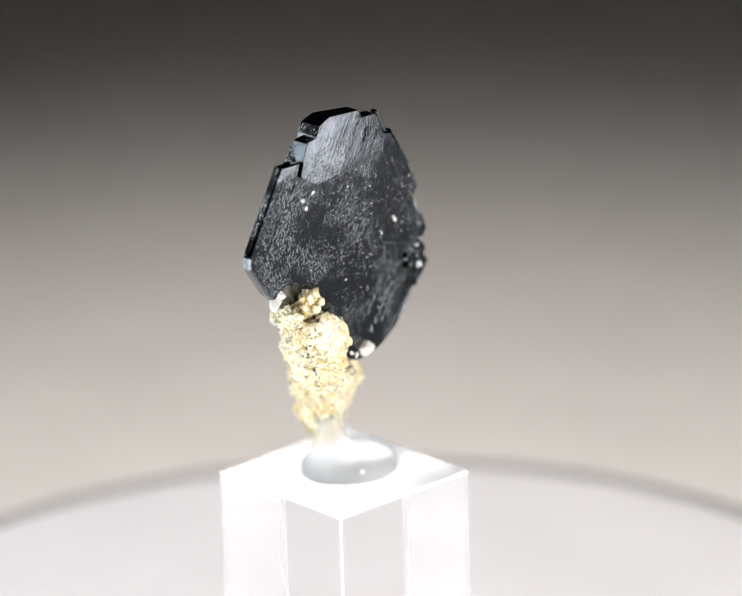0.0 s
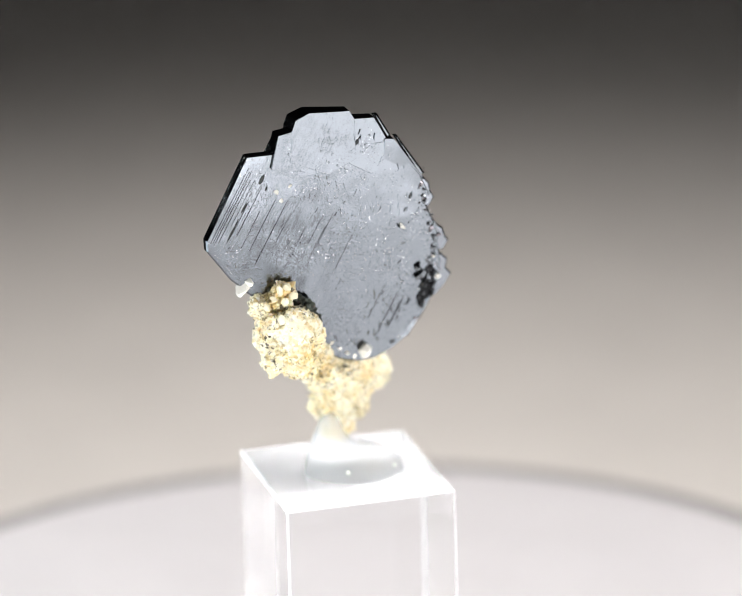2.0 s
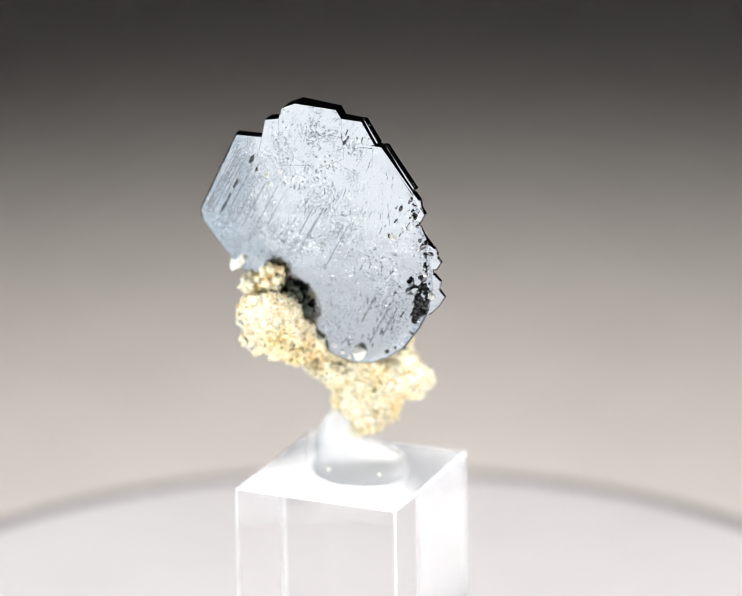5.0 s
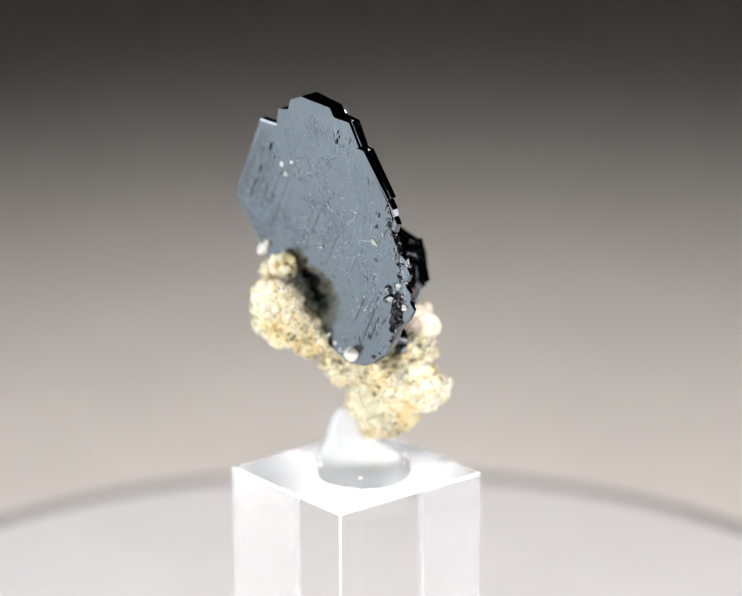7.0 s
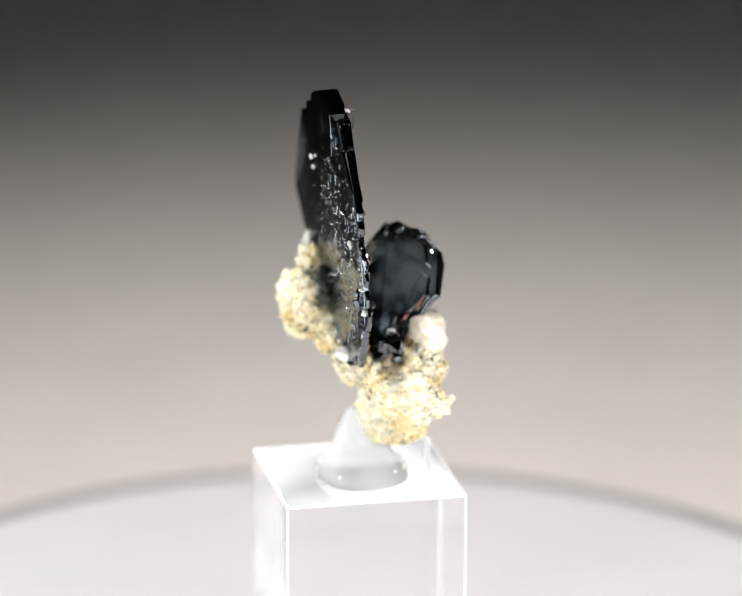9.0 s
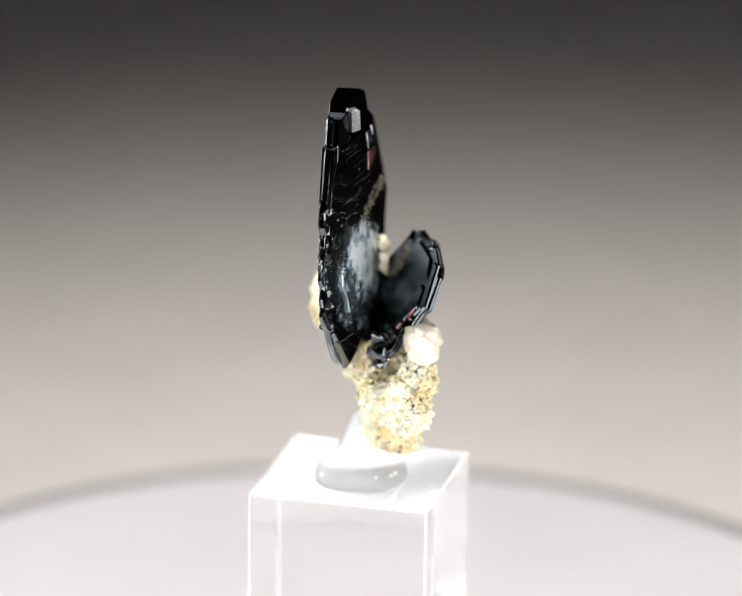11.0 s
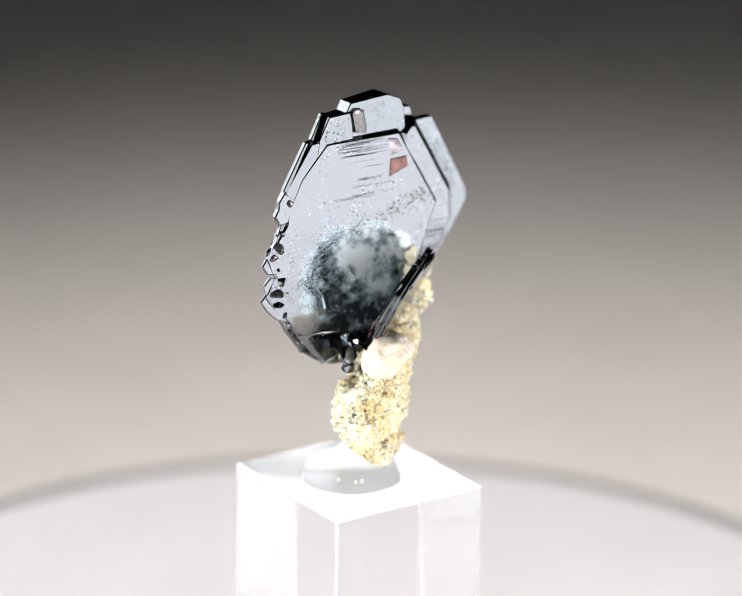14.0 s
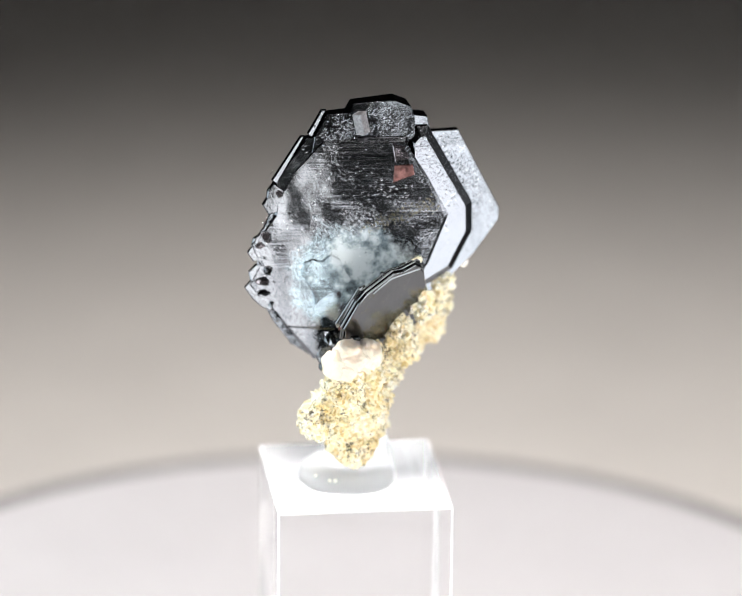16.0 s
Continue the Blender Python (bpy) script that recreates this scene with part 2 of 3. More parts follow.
def slab(bm, outline, front, back, chamfer=0.25, chamfer_back=0.25):
    """A plate with chamfered rims; front and back are functions of (u, v)."""
    cu = sum(p[0] for p in outline) / len(outline)
    cv = sum(p[1] for p in outline) / len(outline)

    def inset(d):
        out = []
        k = len(outline)
        for i in range(k):
            (ax, ay), (bx, by), (cx, cy) = outline[i - 1], outline[i], outline[(i + 1) % k]
            e1, e2 = Vector((bx - ax, by - ay)).normalized(), Vector((cx - bx, cy - by)).normalized()
            n1, n2 = Vector((e1.y, -e1.x)), Vector((e2.y, -e2.x))
            m = n1 + n2
            m = m.normalized() / max(0.5, math.sqrt(max(0.05, (1 + n1.dot(n2)) / 2)))
            if sum((outline[j - 1][0] - cu) * (outline[j][1] - cv) - (outline[j][0] - cu) * (outline[j - 1][1] - cv) for j in range(k)) < 0:
                m = -m
            out.append((bx - m.x * d, by - m.y * d))
        return out

    rows = [
        [at(u, back(u, v), v) for u, v in inset(chamfer_back)],
        [at(u, back(u, v) + chamfer_back, v) for u, v in outline],
        [at(u, front(u, v) - chamfer, v) for u, v in outline],
        [at(u, front(u, v), v) for u, v in inset(chamfer)],
    ]
    rings = [[bm.verts.new(p) for p in row] for row in rows]
    k = len(outline)
    for a, b in zip(rings, rings[1:]):
        for i in range(k):
            bm.faces.new((a[i], a[(i + 1) % k], b[(i + 1) % k], b[i]))
    bm.faces.new(rings[0])
    bm.faces.new(rings[-1])
    bmesh.ops.recalc_face_normals(bm, faces=bm.faces)


def soften(ob, relief, sharp=14):
    """Cut a plate's broad faces into small cells, push them by relief(u, v, front) in millimetres and shade them smooth."""
    bm = bmesh.new()
    bm.from_mesh(ob.data)
    for axis, lo, hi, step in ((0, -17, 11, 0.9), (2, 13, 43, 0.9)):
        k = lo + 0.37
        while k < hi:
            no, co = [0, 0, 0], [0, 0, 0]
            no[axis], co[axis] = 1, k * MM
            bmesh.ops.bisect_plane(bm, geom=bm.verts[:] + bm.edges[:] + bm.faces[:], plane_co=co, plane_no=no)
            k += step
    bm.normal_update()
    for v in bm.verts:
        sides = {1 if f.normal.y < 0 else -1 for f in v.link_faces if abs(f.normal.y) > 0.97}
        if len(sides) == 1 and all(abs(f.normal.y) > 0.97 for f in v.link_faces):
            v.co.y -= relief(v.co.x / MM, v.co.z / MM, sides.pop() > 0) * MM
    for f in bm.faces:
        f.smooth = True
    bm.to_mesh(ob.data)
    bm.free()
    ob.data.set_sharp_from_angle(angle=radians(sharp))


def ease(x, a, b):
    t = min(1.0, max(0.0, (x - a) / (b - a)))
    return t * t * (3 - 2 * t)


def front_relief(u, v, front):
    wave = 0.035 * noise.noise((u * 0.22, v * 0.22, 3.0)) + 0.010 * noise.noise((u * 0.7, v * 0.7, 9.0))
    if not front:
        return wave
    return wave - 0.10 * ease(u, -1, 8) * ease(-v, -25, -17) - 0.06 * ease(u, 3, 10)


def back_relief(u, v, front):
    return 0.030 * noise.noise((u * 0.25, v * 0.3, 7.0)) + 0.012 * noise.noise((u * 0.5, v * 1.6, 1.0))


def patch_relief(u, v, front):
    return 0.02 * noise.noise((u * 0.8, v * 0.8, 5.0)) + 0.006 * noise.noise((u * 2.6, v * 2.6, 2.0))


def flat(a, bu=0.0, bv=0.0):
    return lambda u, v: a + bu * u + bv * (v - 29)


def shard(bm, centre, size, rng, stretch=(1, 1, 1), axis=None, jitter=0.10):
    """An angular crystal grain."""
    made = bmesh.ops.create_icosphere(bm, subdivisions=2, radius=1.0)
    turn = Euler([rng.uniform(0, 6.28) for _ in range(3)]).to_matrix() if axis is None else axis
    for v in made["verts"]:
        p = Vector((v.co.x * stretch[0], v.co.y * stretch[1], v.co.z * stretch[2]))
        p *= 1 + rng.uniform(-jitter, jitter)
        v.co = centre + (turn @ p) * size * MM


def chunk(bm, centre, size, rng):
    """A blocky crystal fragment with broken corners."""
    made = bmesh.new()
    long = Vector((rng.uniform(0.7, 1.0), rng.uniform(0.7, 1.0), rng.uniform(0.9, 1.4)))
    for _ in range(22):
        d = Vector([rng.gauss(0, 1) for _ in range(3)]).normalized()
        made.verts.new([a * b for a, b in zip(d, long)])
    bmesh.ops.convex_hull(made, input=made.verts[:])
    bmesh.ops.recalc_face_normals(made, faces=made.faces)
    q = Euler([rng.uniform(0, 6.28) for _ in range(3)]).to_matrix()
    new_verts = {w: bm.verts.new(centre + (q @ w.co) * size * MM) for w in made.verts if w.link_faces}
    for f in made.faces:
        bm.faces.new([new_verts[w] for w in f.verts])
    made.free()


def prism(bm, centre, radius, length, axis, sides=6, tip=0.6):
    """A small six-sided crystal with pyramid ends."""
    q = Vector(axis).to_track_quat("Z", "Y").to_matrix()
    rings = []
    for z, s in ((-length / 2, 0.35), (-length / 2 + radius * tip, 1), (length / 2 - radius * tip, 1), (length / 2, 0.35)):
        rings.append([bm.verts.new(centre + q @ Vector((math.cos(i * 2 * math.pi / sides) * radius * s, math.sin(i * 2 * math.pi / sides) * radius * s, z)) * MM) for i in range(sides)])
    for a, b in zip(rings, rings[1:]):
        for i in range(sides):
            bm.faces.new((a[i], a[(i + 1) % sides], b[(i + 1) % sides], b[i]))
    bm.faces.new(rings[0])
    bm.faces.new(rings[-1])
    bmesh.ops.recalc_face_normals(bm, faces=bm.faces)


# ---- setting ----
def build_setting():
    bm = bmesh.new()
    box(bm, -0.75, 0.75, -0.85, 0.85, -0.03, 0.0)
    tagged(part("table_top", bm, M_DESK), "dark plain desk top around the paper", "table", kind="structure")
    bm = bmesh.new()
    box(bm, -0.080, 0.080, -0.30, 0.70, 0.0003, 0.0008)
    tagged(part("paper_sheet", bm, M_TABLE), "long strip of pale matt backdrop paper on the desk", "backdrop", kind="structure")
    for name, q in (("wall_north", (-0.75, 0.75, 0.85, 0.90, 0.0, 1.0)), ("wall_south", (-0.75, 0.75, -0.90, -0.85, 0.0, 1.0)),
                    ("wall_east", (0.75, 0.80, -0.90, 0.90, 0.0, 1.0)), ("wall_west", (-0.80, -0.75, -0.90, 0.90, 0.0, 1.0)),
                    ("ceiling", (-0.80, 0.80, -0.90, 0.90, 1.0, 1.05))):
        bm = bmesh.new()
        box(bm, *q)
        tagged(part(name, bm, M_WALL), "plain dark " + name.split("_")[0] + " round the photo corner", name.split("_")[0], kind="structure")


def light_panel(end_a, end_b, low, high, glow, label, dim=None):
    """A glowing panel that stands upright on the table from end_a to end_b, lit between low and high."""
    a, b = Vector((*end_a, 0)), Vector((*end_b, 0))
    width, mid = (b - a).length, (a + b) / 2
    thing = new("light_panel")
    side = (b - a).normalized()
    if side.cross(Vector((0, 0, 1))).dot(mid) > 0:
        side = -side
    m = Matrix((side, -side.cross(Vector((0, 0, 1))), (0, 0, 1))).transposed().to_4x4()
    thing.matrix_basis = Matrix.Translation((mid.x, mid.y, 0.001)) @ m
    w = width / 2
    bm = bmesh.new()
    box(bm, -w, w, -0.0005, 0.003, low, high)
    part("diffuser", bm, glow, thing)
    if low > 0.01:
        bm = bmesh.new()
        box(bm, -w, w, -0.0005, 0.003, 0.0, low - 0.0005)
        part("diffuser", bm, dim or M_GLOW_DIM, thing, "dimmer lower diffuser")
    bm = bmesh.new()
    box(bm, -w, w, 0.0032, 0.010, 0.0, high + 0.001)
    part("housing", bm, M_FRAME, thing)
    tagged(thing, label, "light panel", "light panels")


def build_softbox():
    """A glowing diffuser added round the overhead lamp to whiten the block; its shade hangs under the ceiling."""
    thing = new("added_softbox")
    bm = bmesh.new()
    lathe(bm, [(0.034, 0.470), (0.120, 0.470), (0.120, 0.473), (0.034, 0.473)], 48)
    part("diffuser", bm, M_GLOW_TOP, thing)
    bm = bmesh.new()
    lathe(bm, [(0.122, 0.460), (0.124, 0.460), (0.124, 0.510), (0.0, 0.530), (0.0, 0.520), (0.122, 0.500)], 48)
    part("shade", bm, M_FRAME, thing)
    bm = bmesh.new()
    lathe(bm, [(0, 0.528), (0.004, 0.528), (0.004, 0.999), (0, 0.999)], 12)
    part("hanger", bm, M_FRAME, thing)
    thing.matrix_basis = pose(0, 0.03, 0)
    tagged(thing, "unseen round diffuser and shade added above the table to whiten the block", "lamp")


def build_turntable():
    thing = new("turntable")
    d = TABLE_TO_DISC * MM
    bm = bmesh.new()
    lathe(bm, [(0, d)] + [(r * MM, d) for r in (20, 40, 56, 62)] + [(64.6 * MM, d - 0.15 * MM), (65.4 * MM, d - 0.6 * MM), (65.5 * MM, d - 9 * MM), (0, d - 9 * MM)], 160)
    platter = part("platter", bm, M_PLATTER, thing, "white plastic round platter")
    platter.matrix_basis = WOBBLE
    bm = bmesh.new()
    lathe(bm, [(65.6 * MM, d - 8 * MM), (65.6 * MM, d - 0.9 * MM), (66.0 * MM, d - 0.5 * MM), (68.6 * MM, d - 0.5 * MM), (69.2 * MM, d - 1.1 * MM), (69.2 * MM, d - 8 * MM)], 160)
    ring = part("rim", bm, M_RING, thing, "darker grey rim")
    ring.matrix_basis = WOBBLE
    bm = bmesh.new()
    lathe(bm, [(0, d - 10.5 * MM), (50 * MM, d - 10.5 * MM), (54 * MM, d - 14 * MM), (56 * MM, 0.0005), (0, 0.0005)], 96)
    part("base", bm, M_FRAME, thing, "black plastic base")
    tagged(thing, "round white plastic turntable with a rounded rim, turning slowly", "turntable")
    return thing


def build_block():
    bm = bmesh.new()
    box(bm, -9.76 * MM, 9.76 * MM, -10.22 * MM, 10.22 * MM, (TABLE_TO_DISC + 0.05) * MM, (BLOCK_TOP - 0.18) * MM)
    bmesh.ops.bevel(bm, geom=bm.edges[:], offset=0.20 * MM, segments=1, affect="EDGES")
    bm.normal_update()
    # White edges stand in for glints; white underside is added to brighten the block.
    for f in bm.faces:
        f.material_index = 0 if max(abs(f.normal.x), abs(f.normal.y), f.normal.z) > 0.99 else 1
    bmesh.ops.rotate(bm, verts=bm.verts, cent=(0, 0, 0), matrix=Matrix.Rotation(radians(41.7), 3, "Z"))
    bmesh.ops.translate(bm, verts=bm.verts, vec=(-0.30 * MM, 0.48 * MM, 0))
    bmesh.ops.transform(bm, matrix=WOBBLE, verts=bm.verts)
    ob = part("acrylic_block", bm, M_ACRYLIC)
    ob.data.materials.append(M_BLOCK_WHITE)
    ob.visible_shadow = False
    return tagged(ob, "clear polished acrylic display block, edge glints coloured white, white underside added", "display stand")


def build_gel():
    bm = bmesh.new()
    cx, cy, base = -0.3, 1.35, BLOCK_TOP - 0.14
    n_r, n_a = 34, 72
    rows = []
    for i in range(n_r + 1):
        s = math.sin(math.pi / 2 * i / n_r)
        row = []
        for j in range(n_a):
            a = 2 * math.pi * j / n_a
            r = 5.45 * s * (1 + 0.035 * math.sin(2 * a + 0.6) + 0.015 * math.sin(5 * a))
            x, y = cx + r * math.cos(a), cy + r * math.sin(a)
            d = math.hypot(x + 2.6, y + 1.1)
            dome = 2.5 * math.sqrt(max(0.0, 1 - s ** 2.6))
            neck = 4.9 / (1 + (d / 2.2) ** 3.6) * (1 - s ** 7)
            z = dome + neck + 0.10 * noise.noise((x * 0.6, y * 0.6, 4.0)) * (1 - s ** 4)
            row.append(bm.verts.new((x * MM, y * MM, (base + z + 0.022 * x) * MM)))
            if i == 0:
                break
        rows.append(row)
    for a, b in zip(rows, rows[1:]):
        for j in range(n_a):
            k = (j + 1) % n_a
            q = list(dict.fromkeys([a[j % len(a)], a[k % len(a)], b[k], b[j]]))
            bm.faces.new(q)
    bm.faces.new(rows[-1])
    bmesh.ops.recalc_face_normals(bm, faces=bm.faces)
    ob = part("mounting_gel", bm, M_GEL, None, "", True)
    ob.visible_shadow = False
    r = random.Random(3)
    for k in range(16):
        a, d = r.uniform(0.7, 2.4) if k < 11 else r.uniform(2.4, 6.9), r.uniform(3.7, 5.0)
        bm = bmesh.new()
        bmesh.ops.create_icosphere(bm, subdivisions=3, radius=r.uniform(0.12, 0.28) * MM)
        z = 2.3 * math.sqrt(max(0.0, 1 - (d / 5.5) ** 2.6)) * r.uniform(0.6, 0.95) + 0.2
        bmesh.ops.translate(bm, verts=bm.verts, vec=((cx + d * math.cos(a)) * MM, (cy + d * math.sin(a)) * MM, (base + z) * MM))
        part("bubble", bm, M_QUARTZ, ob, "tiny white air bubble", True)
    return tagged(ob, "clear glossy mounting gel dome holding the mineral on the block", "mounting gel")


# ---- the mineral ----
def build_crystal(specimen):
    turn = pose(0, 0, BLOCK_TOP * MM, 0, 0, TURN)
    rng = random.Random(4)

    def piece(name, bm, material, parent=specimen, label="", smooth=False):
        ob = part(name, bm, material, parent, label, smooth)
        if parent is specimen:
            ob.matrix_basis = turn
        return ob

    # main plate
    bm = bmesh.new()
    slab(bm, [(-17.1, 29.9), (-17.0, 28.6), (-14.3, 25.0), (-11.4, 22.3), (-8, 19), (-4, 15.4), (-1.5, 13.9), (0.7, 13.3),
              (2.8, 13.5), (4.8, 14.4), (6.7, 15.8), (8.5, 18.3), (9.9, 21), (10.4, 24), (9.8, 28.4), (8.5, 31.2), (9.0, 32.3), (7.9, 34.6), (4.5, 39.2), (-12.5, 39.2)],
         flat(1.5), lambda u, v: 0.40 + 0.05 * max(0, u), 0.19, 0.08)
    plate = piece("main_plate", bm, M_CRYSTAL, label="black metallic crystal plate with stepped edges")
    soften(plate, front_relief)
    # growth steps along the top
    for outline, front, back, lean in (
            ([(-9.7, 37.5), (-8.9, 41.2), (-7.2, 41.5), (-3.0, 41.5), (-3.0, 36.5), (-7, 36)], 1.66, -0.35, 0.0),
            ([(-7.5, 38), (-7.3, 41.6), (-6.9, 42.7), (-5.3, 43.4), (-0.6, 43.1), (0.0, 42.1), (0.2, 37.5), (-3, 36)], 1.70, -0.30, 0.13),
            ([(-0.6, 37), (-0.6, 42.15), (2.3, 42.0), (3.7, 39.5), (4.3, 36.5), (2, 35.5)], 1.65, -0.5, 0.12),
            ([(3.4, 36), (3.5, 39.4), (4.6, 39.3), (8.1, 34.4), (7.2, 32.5), (5.5, 34)], 1.66, -0.5, 0.13)):
        bm = bmesh.new()
        mid = sum(p[0] for p in outline) / len(outline)
        if mid < 3:
            face = lambda u, v, top=1.60 + 0.6 * (front - 1.66): top - 0.026 * (u + 2.0) - 0.018 * (v - 39)
        else:
            face = flat(front - 0.40, 0.0, 0.031)
        slab(bm, outline, face, flat(back, lean), 0.035, 0.10)
        piece("growth_step", bm, M_CRYSTAL)
    # bright bevelled ledges along the upper rim
    for outline, front in (([(2.2, 42.3), (2.75, 42.3), (4.35, 39.7), (3.9, 39.2)], 1.30), ([(4.7, 39.5), (5.15, 39.5), (8.45, 34.7), (7.9, 34.3)], 1.22)):
        bm = bmesh.new()
        slab(bm, outline, flat(front), flat(front - 0.75), 0.22, 0.1)
        piece("rim_ledge", bm, M_SMALL)
    # layers on the back
    bm = bmesh.new()
    slab(bm, [(-8.9, 40.2), (-13.7, 31.3), (-13.7, 28), (-11.4, 23.7), (-7.5, 21.5), (-6.3, 22), (-6.3, 39.0), (-7.6, 40.2)],
         flat(0.6), flat(-1.72), 0.1, 0.9)
    piece("back_layer", bm, M_BACK)
    bm = bmesh.new()
    slab(bm, [(2.9, 39.3), (-6.3, 39.3), (-10.8, 30.4), (-8.6, 25.0), (-6, 20), (-1, 16.2), (1.9, 14.6), (4.2, 13.9), (7.6, 18.1), (11.1, 22.8),
              (9.9, 25), (10.8, 27.4), (8.3, 30.8), (8.1, 32.3), (6.3, 35.7)],
         flat(0.9), flat(-0.75, 0.16), 0.1, 0.4)
    soften(piece("back_hexagon", bm, M_FILM, label="black crystal layer with striae and a bluish film"), back_relief)
    bm = bmesh.new()
    slab(bm, [(5.5, 24.0), (5.2, 25.2), (4.3, 25.7), (3.2, 25.4), (2.2, 26.2), (1.2, 25.6), (0.7, 24.3), (0.0, 23.3), (1.0, 22.0), (2.6, 21.7), (4.1, 20.4), (4.4, 22.0)], flat(0.2), flat(-0.90, 0.16, 0.025), 0.05, 0.12)
    soften(piece("raised_patch", bm, M_FILM), patch_relief, 25)
    for outline in ([(-4.7, 38.6), (-5.9, 38.4), (-6.6, 37.0), (-5.0, 36.6)], [(-4.9, 36.2), (-6.9, 36.3), (-7.1, 35.1), (-4.7, 34.2)]):
        bm = bmesh.new()
        slab(bm, outline, flat(0.2), flat(-0.86, 0.16), 0.05, 0.08)
        piece("red_inclusion", bm, M_MAUVE if outline[0][1] > 38 else M_RED, label="reddish brown inclusion")
    bm = bmesh.new()
    prism(bm, at(-1.4, -0.85, 41.0), 0.78, 2.7, (0.2, 0, 1), 4, 0.2)
    piece("small_prism", bm, M_GREYPRISM, label="small grey striated prism")
    # striae, raised fine ridges
    bm = bmesh.new()

    def ridge(u0, v0, u1, v1, n, w, h, tilt=0.0):
        d = Vector((u1 - u0, v1 - v0)).normalized()
        s = Vector((-d.y, d.x)) * w / 2
        vs = [bm.verts.new(at(u0 + s.x, n + tilt * u0, v0 + s.y)), bm.verts.new(at(u1 + s.x, n + tilt * u1, v1 + s.y)),
              bm.verts.new(at(u1, n + tilt * u1 + h, v1)), bm.verts.new(at(u0, n + tilt * u0 + h, v0)),
              bm.verts.new(at(u1 - s.x, n + tilt * u1, v1 - s.y)), bm.verts.new(at(u0 - s.x, n + tilt * u0, v0 - s.y))]
        bm.faces.new((vs[0], vs[1], vs[2], vs[3]))
        bm.faces.new((vs[3], vs[2], vs[4], vs[5]))

    for off, c, h in ((0.45, 0.0, 4.7), (0.72, -0.2, 4.4), (0.95, 0.1, 4.5), (1.3, -0.3, 4.0), (1.75, 0.6, 2.6), (2.3, -0.8, 2.2), (2.9, 0.4, 3.0)):
        u, v = -14.8 + 0.88 * off + 0.47 * c, 34.5 - 0.47 * off + 0.88 * c - 0.6
        ridge(u - 0.47 * h, v - 0.88 * h, u + 0.47 * h, v + 0.88 * h, 1.495, rng.uniform(0.07, 0.13), 0.035)
    for u, v, h in ((-10.6, 31.0, 3.2), (-9.6, 30.0, 4.0), (-8.2, 30.4, 2.0), (-7.0, 27.6, 2.8), (-5.6, 27.6, 4.2), (-4.9, 27.0, 3.4), (-3.4, 29.5, 2.2),
                    (-1.0, 27.0, 2.4), (2.6, 20.0, 1.8), (4.2, 19.0, 2.2), (5.0, 18.6, 1.8), (-12.0, 30.6, 2.4)):
        ridge(u - 0.47 * h, v - 0.88 * h, u + 0.47 * h, v + 0.88 * h, 1.495, rng.uniform(0.06, 0.11), 0.03)
    for k in range(170):
        u, v = rng.gauss(2.0, 3.6), rng.uniform(15, 41)
        if not -6 < u < 8.5 or u * 0.9 > v - 13 or u > 24.5 - v * 0.52 or (v > 38.5 and abs(u + 2) > 4.5):
            continue
        h = rng.uniform(0.08, 0.4)
        lean = rng.gauss(0.2, 0.3)
        ridge(u - lean * h, v - h, u + lean * h, v + h, 1.47 + (0.08 if v > 39 else 0), rng.uniform(0.07, 0.15), rng.uniform(0.05, 0.09))
    stria = piece("striae", bm, M_CRYSTAL)
    tagged(stria, kind="stuff")
    bm = bmesh.new()
    for k in range(44):
        v = rng.choice((38.8, 38.4, 38.0, 37.6, 37.2, 36.6, 35.8, 34.4, 33.8, 32.6)) + rng.uniform(-0.2, 0.2)
        u = rng.uniform(-3.5, 1.5)
        length = rng.uniform(1.5, 6.0)
        ridge(max(-6, u - length / 2), v, min(3.0, u + length / 2), v, -0.748, rng.uniform(0.03, 0.06), -0.008, 0.16)
    ridge(2.0, 17.5, 7.4, 17.9, -0.745, 0.22, -0.06, 0.16)
    tagged(piece("striae", bm, M_BACK), kind="stuff")
    # olive stain across the back layer
    bm = bmesh.new()
    for k in range(240):
        f = rng.random()
        u, v = -1.5 - 7.8 * f + rng.gauss(0, 0.35), 28.8 + 3.2 * f + rng.gauss(0, 0.5)
        chunk(bm, at(u, -0.73 + 0.16 * u, v), rng.uniform(0.04, 0.12), rng)
    tagged(piece("olive_stain", bm, M_OLIVE, label="olive brown mineral stain"), kind="stuff")
    # fine pale metal facets added over the faces to make them sparkle
    for material, sides, count in ((M_GRIT, (1.5, None), 1100), (M_GRIT, (None, 0.16), 420)):
        bm = bmesh.new()
        g = np.random.default_rng(count)
        while len(bm.verts) < count * 6:
            u, v = g.normal(1.5, 4.5), g.normal(30.5, 6.5)
            if sides[0] is None:
                u, v = g.normal(2.5, 4.0), g.normal(27, 6)
            if not (16 < v < 41) or abs(u) > 9 or (v > 36 and abs(u + 2.5) > 5) or u > 16 - v * 0.2 or u * 0.9 > v - 13:
                continue
            n = sides[0] + (0.02 if v < 37 else 0.0) if sides[0] else -0.76 + sides[1] * u
            r = g.uniform(0.02, 0.06) * (1.8 if g.random() < 0.06 else 1)
            p = at(u, n, v)
            q = Euler(g.uniform(0, 6.28, 3)).to_matrix()
